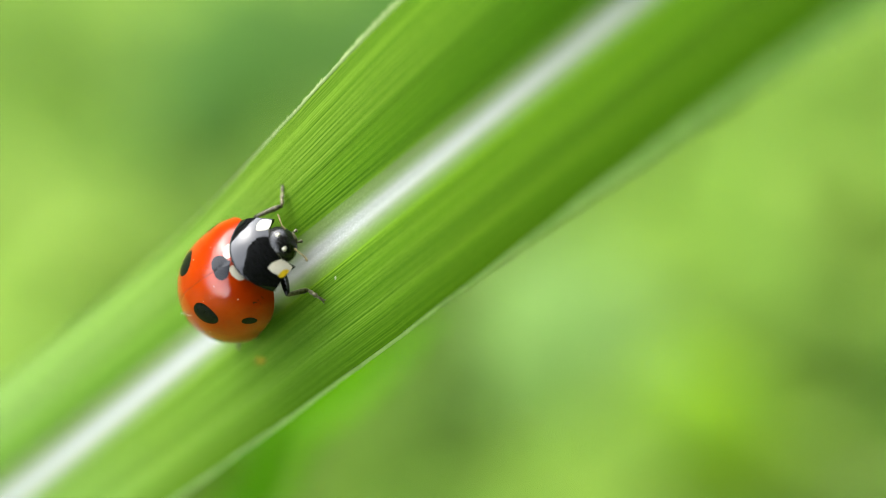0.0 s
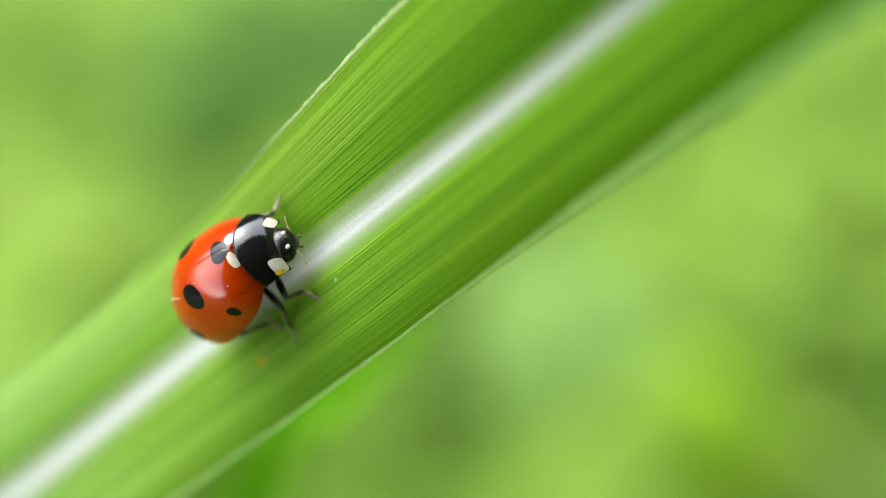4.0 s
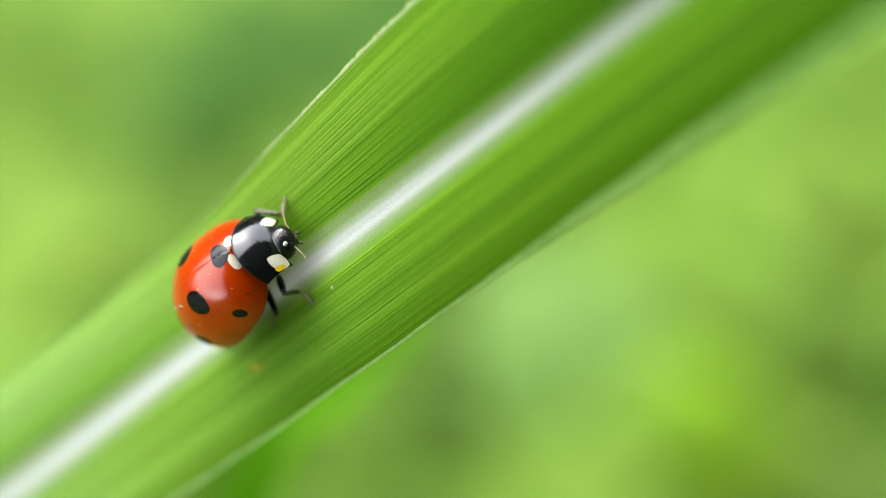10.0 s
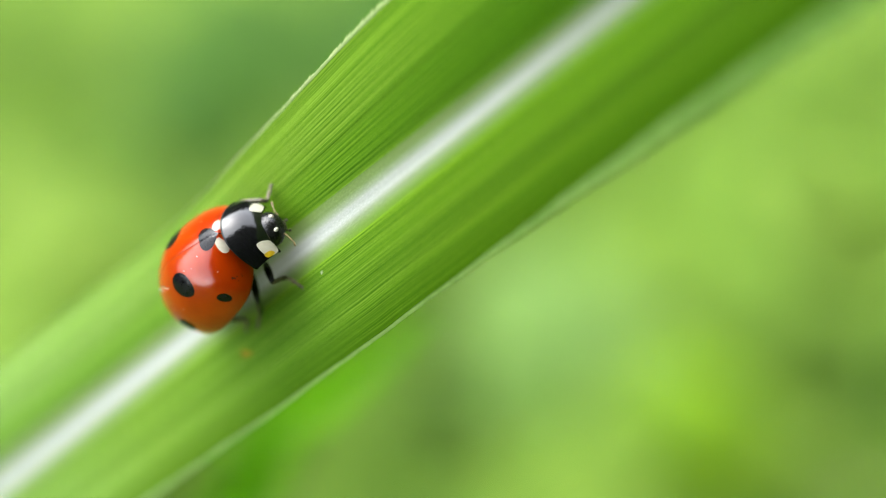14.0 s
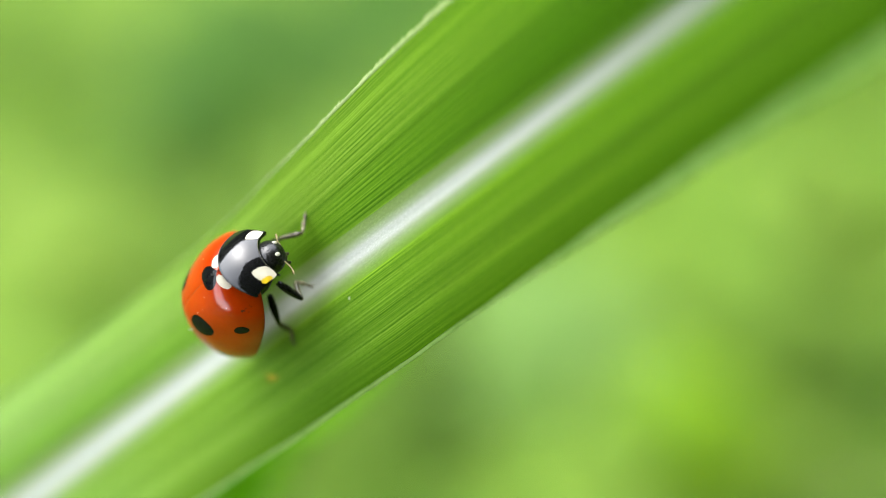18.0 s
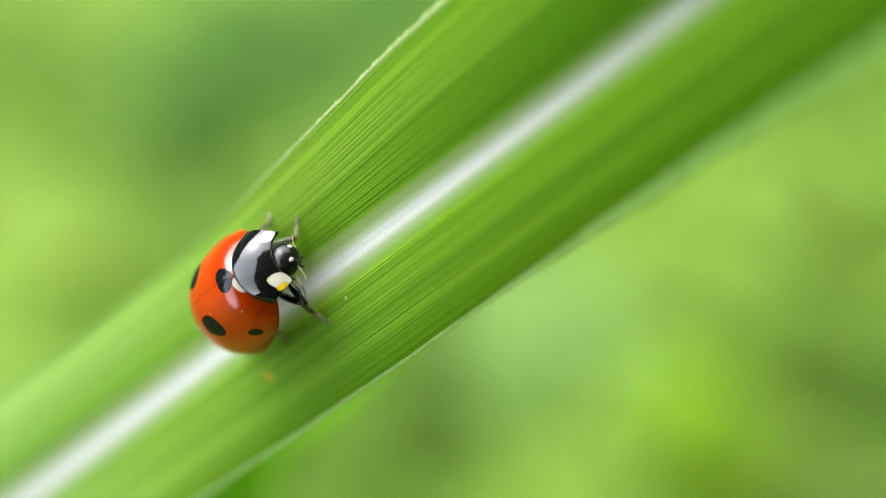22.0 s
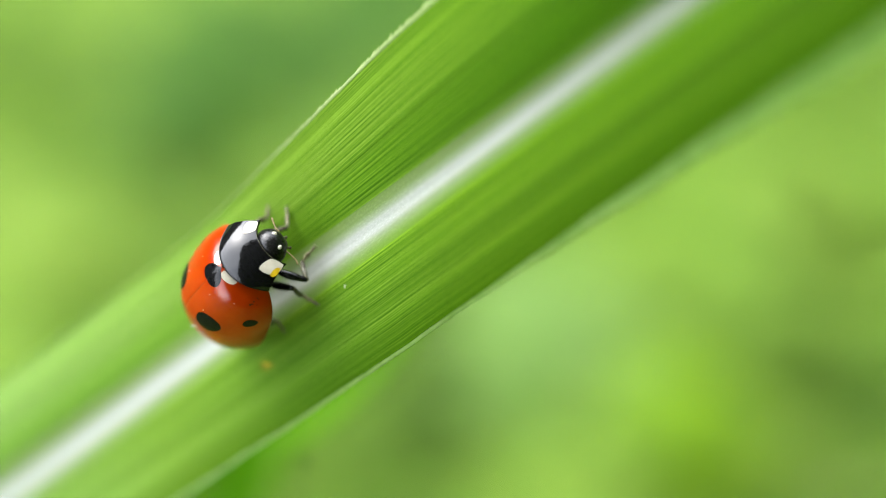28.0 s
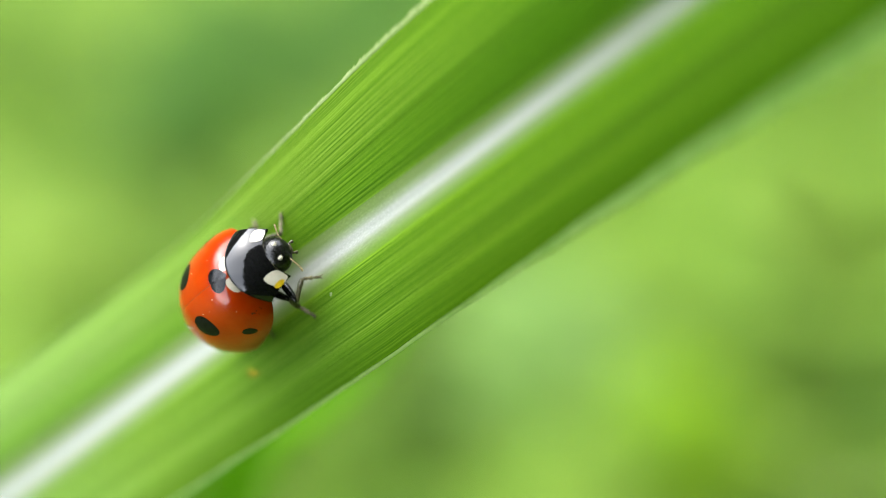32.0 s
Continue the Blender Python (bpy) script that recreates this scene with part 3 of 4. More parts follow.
def grass_plant():
    root = new("grass_plant")
    us = [-70 + 4 * k for k in range(10)] + [-30 + 0.5 * k for k in range(150)] + [45 + 4 * k for k in range(16)]
    for name, side, edge in (("upper_blade_half", 1, UP_EDGE), ("lower_blade_half", -1, LOW_EDGE)):
        rows_ = []
        for u in us:
            w, r = edge_at(u, edge), lerp_table(u, RIB_WIDE) * 0.75
            rows_.append([leaf_point(u, side * (r + (w - r) * k / 200), ridge(0.9 + 4.4 * k / 200)) for k in range(201)])
        bm = sheet(rows_)
        laid = bm.loops.layers.uv.new("along_and_across")
        for f in bm.faces:
            for corner in f.loops:
                at = corner.vert.index
                corner[laid].uv = (us[at // 201] * MM, side * (0.9 + 4.4 * (at % 201) / 200) * MM)
        ob = part("blade_half", bm, BLADE if side > 0 else SHADED_BLADE, root, "ribbed green half of the leaf blade" if side > 0 else "green lower half of the leaf blade with painted shade")
        thick = ob.modifiers.new("thickness", "SOLIDIFY")
        thick.thickness, thick.offset = 0.16 * MM, 0
    rows_ = []
    for u in us:
        r = lerp_table(u, RIB_WIDE)
        top = [leaf_point(u, r * x, 0.075 + 0.055 * (1 - x * x)) for x in [k / 12 for k in range(-12, 13)]]
        under = [leaf_point(u, r * x, -0.15 - 0.9 * r * (1 - x * x)) for x in [k / 6 for k in range(6, -7, -1)]]
        rows_.append(top + under)
    bm = sheet(rows_, True)
    laid = bm.loops.layers.uv.new("along_and_across")
    across = [k / 12 for k in range(-12, 13)] + [k / 6 for k in range(6, -7, -1)]
    for f in bm.faces:
        for corner in f.loops:
            at = corner.vert.index
            u = us[at // 38]
            corner[laid].uv = (u * MM, lerp_table(u, RIB_WIDE) * across[at % 38] * MM)
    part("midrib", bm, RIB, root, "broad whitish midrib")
    for name, side, edge in (("upper", 1, UP_EDGE), ("lower", -1, LOW_EDGE)):
        rows_ = []
        for u in us:
            w = edge_at(u, edge)
            if side > 0:
                broad, thick, lift = 0.11 * lerp_table(u, ((-6, 0.12), (0, 0.5), (8, 1.0))), 0.05, 0.075
                mid = w + 0.05 - broad * 0.8
            else:
                outer, inner = w + lerp_table(u, LOW_SEAM), w - lerp_table(u, LOW_HEM)
                broad, thick, lift, mid = (outer - inner) / 2, 0.06, 0.02, (outer + inner) / 2
            c = [(side * (mid + broad * math.cos(a)), lift + thick * math.sin(a)) for a in [2 * math.pi * k / 12 for k in range(12)]]
            rows_.append([leaf_point(u, v, z) for v, z in c])
        bm = sheet(rows_, True)
        rng = random.Random(4 + side)
        u = -28.0
        while u < 50:
            w, s = edge_at(u, edge) + (0.0 if side > 0 else lerp_table(u, LOW_SEAM) - 0.04), rng.uniform(0.5, 1.2) * (1.1 if side > 0 else 0.28)
            a, b, t = leaf_point(u, side * w, 0.10), leaf_point(u + 0.30 * s, side * w, 0.02), leaf_point(u + 0.42 * s, side * (w + (0.25 * lerp_table(u, ((-6, 0.2), (4, 1.0))) if side > 0 else 0.22) * s), 0.06 if side > 0 else 0.04)
            c = leaf_point(u + 0.15, side * w, -0.06)
            q = [bm.verts.new(p) for p in (a, b, t, c)]
            for f in ((0, 1, 2), (1, 3, 2), (3, 0, 2)):
                bm.faces.new([q[i] for i in f])
            u += rng.uniform(0.18, 0.40)
        part("margin", bm, MARGIN if side > 0 else HEM, root, "pale finely toothed leaf margin")
    rng = random.Random(11)
    for side, edge in ((1, UP_EDGE), (-1, LOW_EDGE)):
        for k in range(14):
            at = 0.20 + 0.77 * (k + rng.uniform(0.1, 0.9)) / 14
            if side < 0 and k == 0:
                at = 0.262
            wide = rng.uniform(0.014, 0.040) if k not in (0, 2, 5, 9) else 0.055
            rows_ = []
            for u in us[6:-6:2]:
                v = side * lerp_table(u, edge) * at
                rows_.append([leaf_point(u, v + wide * math.cos(a), 0.0775 + 0.0045 * math.sin(a)) for a in [2 * math.pi * q / 8 for q in range(8)]])
            part("vein", sheet(rows_, True), VEIN, root)
    # specks that stick to the leaf
    for u, v, size, mat, label in ((1.18, -1.51, 0.22, DUST, "pale flake"), (1.30, -1.46, 0.12, HAIR, "pale flake"), (10.05, 5.08, 0.10, DUST, "pale speck"), (-4.48, -2.35, 0.50, STAIN, "small yellow stain"),
                                   (2.9, -3.5, 0.05, DUST, "pale speck"), (7.6, 2.9, 0.04, DUST, "pale speck"), (4.2, 2.2, 0.035, DUST, "pale speck"), (0.4, -3.9, 0.04, DUST, "pale speck"), (6.3, -2.6, 0.035, DUST, "pale speck"), (8.8, 4.4, 0.045, DUST, "pale speck"), (5.1, 3.9, 0.06, DUST, "pale speck"), (3.4, 4.6, 0.05, DUST, "pale speck")):
        bm = ball((0, 0, 0), (size * MM, size * (0.75 if mat is STAIN else 0.4) * MM, 0.03 * MM), 8)
        bmesh.ops.rotate(bm, verts=bm.verts, cent=(0, 0, 0), matrix=Matrix.Rotation(-0.9 + 4 * u, 3, "Z"))
        bmesh.ops.translate(bm, verts=bm.verts, vec=leaf_point(u, v, 0.05))
        part("stain" if mat is STAIN else "speck", bm, mat, root, label)
    # the sheath and stem below the leaf, down to the ground
    foot = (FOCUS @ LEAF).inverted() @ Vector((-0.062, -0.012, -0.02))
    a = leaf_point(-69, 0, -0.5)
    m1 = a.lerp(foot, 0.2) + Vector((-6, 0, 0)) * MM
    pts = [a, a.lerp(m1, 0.5), m1, m1.lerp(foot, 0.35), m1.lerp(foot, 0.7), foot]
    part("stem", tube(pts, [1.8 * MM, 2.0 * MM, 2.2 * MM, 2.4 * MM, 2.6 * MM, 2.8 * MM], 14), STEM, root, "green grass stem")
    return tagged(root, "broad green grass leaf with a white midrib", "grass")


# ---- the ladybird (mm; x forward, y to its left, z up) ----
Z0 = 0.3


def half_width(x):
    s = min(1.0, (x + 2.641) / 2.926 if x > -2.641 else (-2.641 - x) / 3.267)
    return 2.588 * max(0.0, 1 - s ** (4.26 if x > -2.641 else 2.013)) ** 0.5


def ridge_height(x):
    s = min(1.0, (x + 2.459) / 3.745 if x > -2.459 else (-2.459 - x) / 3.627)
    return Z0 + 2.799 * max(0.0, 1 - s ** (1.293 if x > -2.459 else 1.536)) ** 0.5


SHELL_REAR, SHELL_FRONT = -5.907, 0.284
SET = Matrix.Translation((-1.633, 0.050, 1.371)) @ pose(0, 0, 0, -1.81, -24.88, -3.35) @ Matrix.Translation((2.1, 0, -1.2))      # the closed wing cases, raised at the front


def shell(x, a, side, lift=0.0):
    """A place on a wing case: a from 0 at the seam to 1 at the rim."""
    def at(x, a):
        b, h, q = half_width(x), ridge_height(x), a * math.pi / 2
        y = b * math.sin(q)
        z = Z0 + (h - Z0) * max(0.0, math.cos(q)) ** 1.092 - 0.016 * math.exp(-(y / 0.045) ** 2)
        return Vector((x, y, z))
    p = at(x, a)
    if lift:
        n = (at(x - 0.02, a) - at(x + 0.02, a)).cross(at(x, min(1, a + 0.01)) - at(x, a - 0.01))
        p += n.normalized() * (-lift if n.z < 0 and a < 0.9 else lift)
    p.y *= side
    return SET @ p * MM


def shell_patch(cx, ca, rx, ra, side, lift, shape=None, turn=0.0):
    """A spot that lies on a wing case."""
    rows_ = []
    for k in (1, 2, 3.5, 5, 6.5, 7.8, 8):
        ring = []
        for j in range(28):
            q = 2 * math.pi * j / 28
            wob = (shape(q) if shape else 1 + 0.04 * math.sin(3 * q + cx)) * k / 8
            dx, da = rx * wob * math.cos(q), ra * wob * math.sin(q)
            x = cx + dx * math.cos(turn) - da * math.sin(turn) * 2.6
            a = ca + dx * math.sin(turn) / 2.6 + da * math.cos(turn)
            ring.append(shell(min(0.25, max(-5.8, x)), min(0.98, max(0.0, a)), side, lift))
        rows_.append(ring)
    bm = sheet(rows_, True)
    bm.verts.ensure_lookup_table()
    bm.faces.new([bm.verts[i] for i in range(28)])
    return bm


PITS = (-0.27, 0.74)
NECK = Vector((0.3, 0, 1.6)) * MM
NAPE = Vector((1.5, 0, 1.2)) * MM


def shield(s, w, lift=0.0):
    """A place on the pronotum: s from its rear to its front edge, w across from -1 to 1."""
    rear, front = 0.02 + 0.70 * w * w, 1.66 + 0.16 * abs(w) ** 3
    x = rear + (front - rear) * s
    wide = 1.98 - 0.66 * s ** 1.5
    mid = 2.55 - 0.40 * s - 0.62 * s ** 3
    drop = (1.15 - 0.42 * s) * abs(w) ** 2.25
    return Vector((x, 0.06 + (wide + lift) * w * (1 - 0.06 * w * w), mid + lift - drop)) * MM - NECK


def shield_patch(s0, s1, w0, w1, lift, round_=0.25):
    rows_ = []
    for i in range(13):
        row = []
        for j in range(13):
            a, b = [(k - 6) / 6 for k in (i, j)]
            a, b = a * math.sqrt(1 - round_ * b * b), b * math.sqrt(1 - round_ * a * a)
            row.append(shield(s0 + (s1 - s0) * (a + 1) / 2, w0 + (w1 - w0) * (b + 1) / 2, lift))
        rows_.append(row)
    return sheet(rows_)


HIPS = {"left_front": (1.20, 0.60, 0.60), "front": (0.55, 0.85, 0.25), "middle": (-0.35, 0.85, 0.12), "hind": (-1.85, 1.05, -0.15)}
BONES = {"left_front": (1.60, 1.35, 1.15), "front": (1.32, 1.18, 0.95), "middle": (1.40, 1.35, 0.90), "hind": (1.50, 1.45, 0.75)}


def ladybird():
    root = new("ladybird")
    # dark belly
    bm = ball((-2.75 * MM, 0, 0.42 * MM), (2.85 * MM, 2.3 * MM, 0.42 * MM), 16)
    for v in bm.verts:
        v.co = SET @ (v.co / MM) * MM
    part("abdomen", bm, HEADBLACK, root, "black underside")
    part("thorax", ball((0.50 * MM, -0.12 * MM, 1.30 * MM), (1.3 * MM, 1.25 * MM, 0.80 * MM), 14), HEADBLACK, root, "black underside of the thorax")
    for side, name in ((1, "left"), (-1, "right")):
        rows_ = []
        for i in range(61):
            x = (SHELL_FRONT + SHELL_REAR) / 2 + (SHELL_FRONT - SHELL_REAR) / 2 * math.cos(math.pi * i / 60)
            row = [shell(x, j / 40, side) for j in range(41)]
            rim = row[-1]
            row += [Vector((rim.x, rim.y * 0.985, rim.z - 0.05 * MM)), Vector((rim.x * 0.98, rim.y * 0.86, rim.z - 0.02 * MM))]
            rows_.append(row)
        e = part("wing_case", sheet(rows_), RED, root, name + " orange-red wing case with black spots")
        for cx, ca, rx, ra, turn in ((-2.20, 0.322, 0.50, 0.150, 0.0), (-1.28, 0.728, 0.27, 0.075, 0.5), (-4.50, 0.635, 0.50, 0.130, 0.0)):
            part("spot", shell_patch(cx, ca, rx, ra, side, 0.006, None, turn), SPOT, e, "round black spot")
        part("spot", shell_patch(-0.16, 0.02, 0.38, 0.175, side, 0.008), SPOT, e, "half of the black spot behind the neck")
        part("pale_mark", shell_patch(0.18, 0.33, 0.15, 0.20, side, 0.005, None, -0.08), IVORY, e, "ivory mark beside the shield")
    bm = sheet([[shell(0.27 - 0.065 * k, (1 - k / 6) * 0.085 * abs(w), 1 if w >= 0 else -1, 0.012) for w in (-1, -0.5, 0, 0.5, 1)] for k in range(7)])
    rng = random.Random(31)
    for k in range(9):      # a patch of fine pits on the shoulder
        part("pit", shell_patch(PITS[0] + rng.uniform(-0.12, 0.12), PITS[1] + rng.uniform(-0.07, 0.07), rng.uniform(0.016, 0.034), rng.uniform(0.005, 0.010), -1, 0.003), SEAM, root)
    rng = random.Random(23)
    for k in range(9):
        side, x, a = rng.choice((1, -1, -1)), rng.uniform(-4.4, -0.4), rng.uniform(0.1, 0.75)
        bm2 = ball((0, 0, 0), [rng.uniform(0.012, 0.026) * MM for _ in range(3)], 4)
        bmesh.ops.translate(bm2, verts=bm2.verts, vec=shell(x, a, side, 0.008))
        part("dust_grain", bm2, HAIR, root)
    part("seam", tube([shell(-0.5 - 0.18 * k, 0.0, 1, 0.002) for k in range(30)], [0.009 * MM] * 30, 6), SEAM, root, "thin dark seam between the wing cases")
    part("scutellum", bm, HEADBLACK, root, "small black triangle behind the neck")
    # pronotum, built round the neck joint
    rows_ = [[shield(s / 24, 0.955 * w / 20) for w in range(-20, 21)] for s in range(25)]
    rows_.append([p * 0.97 - Vector((0.12, 0, 0.14)) * MM for p in rows_[-1]])
    rows_.insert(0, [p - Vector((-0.1, 0, 0.10)) * MM for p in rows_[0]])
    p = part("pronotum", sheet(rows_), BLACK, root, "glossy black neck shield with ivory corners")
    for side in (1, -1):
        part("pale_mark", shield_patch(0.70 if side > 0 else 0.60, 0.99, (0.54 if side > 0 else 0.52) * side, (0.93 if side > 0 else 0.95) * side, 0.006, 0.32), IVORY, p, "ivory corner mark")
    part("rim", tube([shield(0.012, 0.95 * w / 20, 0.006) for w in range(-20, 21)], [0.026 * MM] * 41, 6), BLACK, p, "narrow raised rear rim")
    part("rim", tube([shield(0.985, 0.62 * w / 20, 0.012) for w in range(-20, 21)], [0.009 * MM] * 41, 6), LEGS, p, "thin brownish front rim")
    part("yellow_mark", shield_patch(0.57, 0.86, -0.82, -0.945, 0.012, 0.4), YELLOW, p, "yellow dust on the ivory mark")
    # head, built round the nape
    bm = ball(Vector((1.82, 0, 1.05)) * MM - NAPE, (0.84 * MM, 0.98 * MM, 0.78 * MM), 20)
    h = part("head", bm, HEADBLACK, root, "black head with two pale dots")
    for side in (1, -1):
        part("eye", ball(Vector((2.12, 0.68 * side, 1.10)) * MM - NAPE, (0.23 * MM, 0.20 * MM, 0.25 * MM), 10), BLACK, h, "glossy black eye")
        part("pale_dot", ball(Vector((2.27, 0.39 * side, 1.56)) * MM - NAPE, (0.18 * MM, 0.13 * MM, 0.10 * MM), 8), IVORY, h, "ivory dot")
        base, tip = Vector((2.42, 0.42 * side, 1.00)) * MM - NAPE, -0.02 if side > 0 else 0.38
        pts = [base + Vector(q) * MM for q in ((0, 0, 0), (0.10, 0.18 * side, 0.05), (0.6 * tip, 0.42 * side, 0.04), (0.85 * tip, 0.64 * side, 0.0), (tip, 0.82 * side, -0.04), (tip, 0.97 * side, -0.06), (tip, 1.06 * side, -0.07))]
        part("antenna", tube(pts, [x * MM for x in (0.050, 0.038, 0.032, 0.032, 0.046, 0.058, 0.030)], 8), FEELER, h, "brown clubbed feeler")
        base = Vector((2.45, 0.22 * side, 0.70)) * MM - NAPE
        pts = [base + Vector(q) * MM for q in ((0, 0, 0), (0.10, 0.05 * side, -0.04), (0.18, 0.08 * side, -0.12), (0.24, 0.09 * side, -0.20), (0.27, 0.09 * side, -0.24))]
        part("palp", tube(pts, [x * MM for x in (0.07, 0.06, 0.06, 0.10, 0.07)], 8), LEGS, h, "short dark mouth feeler")
    part("mouth", ball(Vector((2.48, 0, 0.74)) * MM - NAPE, (0.20 * MM, 0.34 * MM, 0.16 * MM), 10), LEGS, h)
    for ob in (h, *h.children):      # the head is small beside the neck shield
        ob.data.transform(Matrix.Scale(0.84, 4))
    for a, b in (((-3.9, 0.12), (-4.3, 0.06)), ((-3.1, 0.22), (-3.35, 0.16))):
        p0, p1 = shell(a[0], a[1], -1, 0.0), shell(b[0], b[1], -1, 0.12)
        part("bristle", tube([p0, p0.lerp(p1, 0.5) + Vector((0, 0, 0.04)) * MM, p1], [0.014 * MM, 0.012 * MM, 0.007 * MM], 6), HAIR, root, "fine pale bristle")
    # legs: femur with tibia and foot
    for pair in ("front", "middle", "hind"):
        for side in (1, -1):
            f, ti, ta = BONES.get(("left_" if side > 0 else "right_") + pair, BONES[pair])
            n = 7
            leg = part("leg", tube([(f * k / n * MM, 0, 0) for k in range(n + 1)], [x * MM for x in (0.12, 0.155, 0.18, 0.185, 0.175, 0.155, 0.13, 0.09)], 12), HEADBLACK, root, "dark jointed leg")
            part("tibia", tube([(ti * k / n * MM, 0, 0.05 * math.sin(math.pi * k / n) * MM) for k in range(n + 1)], [x * MM for x in (0.085, 0.098, 0.105, 0.11, 0.115, 0.125, 0.115, 0.07)], 10), LEGS, leg, "dark shin")
            bm = bmesh.new()
            for a, b, r in ((0, 0.30, 0.085), (0.26, 0.52, 0.098), (0.48, 0.86, 0.064)):
                tube([(ta * (a + (b - a) * k / 4) * MM, 0, 0) for k in range(5)], [r * x * MM for x in (0.6, 0.85, 1.0, 1.1, 0.7)], 8, bm)
            for c in (1, -1):
                tube([(ta * 0.84 * MM, 0.02 * c * MM, 0), (ta * 0.95 * MM, 0.07 * c * MM, 0.01 * MM), (ta * 1.0 * MM, 0.09 * c * MM, -0.06 * MM)], [x * MM for x in (0.03, 0.025, 0.008)], 6, bm)
            part("tarsus", bm, TARSUS, leg, "brownish foot with two claws")
            legs[("left_" if side > 0 else "right_") + pair] = leg
    return tagged(root, "seven-spot ladybird with glossy orange-red wing cases", "ladybird"), p, h


legs = {}
plant = grass_plant()
bug, shield_part, head_part = ladybird()
BUG_SCALE = 1.018
bug.scale = (BUG_SCALE,) * 3


# ---- the meadow behind, far out of focus ----
GROUND = meadow_material("mossy_ground", (0.104, 0.190, 0.020), (0.125, 0.216, 0.027))
# dark surface of the unseen dome added to block the sky
BLOCKER = meadow_material("woodland_edge", (0.005, 0.010, 0.002), (0.014, 0.023, 0.005))
SHOOT = meadow_material("saturated_green_shoot", (0.120, 0.345, 0.0006), (0.135, 0.365, 0.0008))
TONES = {"lime": meadow_material("lime_green_leaf", (0.1488, 0.2372, 0.0316), (0.1712, 0.2729, 0.0364)),
         "bright": meadow_material("bright_leaf", (0.1153, 0.1972, 0.0242), (0.1327, 0.2268, 0.0278)),
         "pale": meadow_material("pale_leaf", (0.1283, 0.2195, 0.0521), (0.1477, 0.2525, 0.0599)),
         "moss": meadow_material("moss_green_leaf", (0.0781, 0.1423, 0.0140), (0.0899, 0.1637, 0.0161)),
         "deep": meadow_material("deep_green_leaf", (0.0428, 0.1023, 0.0130), (0.0492, 0.1177, 0.0150)),
         "yellow": meadow_material("yellow_green_leaf", (0.1355, 0.2393, 0.0048), (0.1557, 0.2755, 0.0056)),
         "dusky": meadow_material("dusky_leaf", (0.0236, 0.0489, 0.0034), (0.0272, 0.0564, 0.0039)),
         "olive": meadow_material("olive_leaf", (0.0834, 0.1465, 0.0149), (0.0960, 0.1686, 0.0172)),
         "grey": meadow_material("greyish_leaf", (0.1228, 0.1386, 0.0558), (0.1412, 0.1594, 0.0642))}


def ground():
    bm = bmesh.new()
    rings = [0.0, 0.1, 0.2, 0.3, 0.45, 0.7, 1.2, 2, 4, 8, 20, 60, 200, 800, 2500]
    rows_ = []
    for r in rings[1:]:
        rows_.append([Vector((r * math.cos(a), 0.2 + r * math.sin(a), 0.012 * noise.noise(Vector((r * math.cos(a) * 9, r * math.sin(a) * 9, 0))) * min(1, r / 0.2)))
                      for a in [2 * math.pi * k / 72 for k in range(72)]])
    bm = sheet(rows_, True)
    bm.verts.ensure_lookup_table()
    bm.faces.new([bm.verts[i] for i in range(72)])
    ob = new("ground", mesh_of(bm, GROUND))
    tagged(ob, "green mossy meadow ground", "ground", kind="structure")


# direction and height below which the added dome hides the sky
BLOCKER_EDGE = ((-180, 0.28), (-155, 0.16), (-140, 0.04), (-124, 0.05), (-114, 0.3), (-60, 0.5), (-12, 0.5), (-4, 0.05), (18, 0.05), (26, 0.5), (34, 0.5), (55, 0.36), (75, 0.36), (95, 0.48), (120, 0.52), (140, 0.48), (165, 0.38), (180, 0.30))


def sky_blocker():
    """Unseen dark dome added to block the sky; it leaves one side open."""
    blocked_way = Vector((0.45, -0.55, 0.70)).normalized()
    bm = bmesh.new()
    grid = []
    for k in range(63):
        e = radians(-2 + 1.5 * k)
        row = []
        for j in range(240):
            a = 2 * math.pi * j / 240
            d = Vector((math.cos(e) * math.cos(a), math.cos(e) * math.sin(a), math.sin(e)))
            row.append(bm.verts.new(d * (13 + 1.6 * noise.noise(d * 7) + 0.6 * noise.noise(d * 23))))
        grid.append(row)
    for a, b in zip(grid, grid[1:]):
        for j in range(240):
            q = (a[j], a[(j + 1) % 240], b[(j + 1) % 240], b[j])
            c = sum((v.co for v in q), Vector()).normalized()
            rough = 0.02 * noise.noise(c * 5) + 0.012 * noise.noise(c * 24)
            way = math.degrees(math.atan2(c.y, c.x))
            if c.dot(blocked_way) > 0.46 + rough or c.z < lerp_table(way, BLOCKER_EDGE) + rough:
                bm.faces.new(q)
    bmesh.ops.delete(bm, geom=[v for v in bm.verts if not v.link_faces], context="VERTS")
    ob = new("backdrop", mesh_of(bm, BLOCKER, False))
    tagged(ob, "unseen dark green dome that blocks part of the sky", "trees", kind="structure")


def oval_leaf(length, width, droop, rng):
    rows_ = []
    for i in range(15):
        s = i / 14
        w = width * 0.5 * (math.sin(math.pi * min(1, s * 0.97 + 0.02)) ** 0.7) * (1.12 - 0.35 * s)
        z = 0.16 * length * s - droop * length * s * s
        rows_.append([Vector((length * s, w * x, z + 0.14 * w * abs(x) + 0.03 * w * math.sin(9 * s + 3 * x))) for x in (-1, -0.75, -0.5, -0.25, 0, 0.25, 0.5, 0.75, 1)])
    return sheet(rows_)


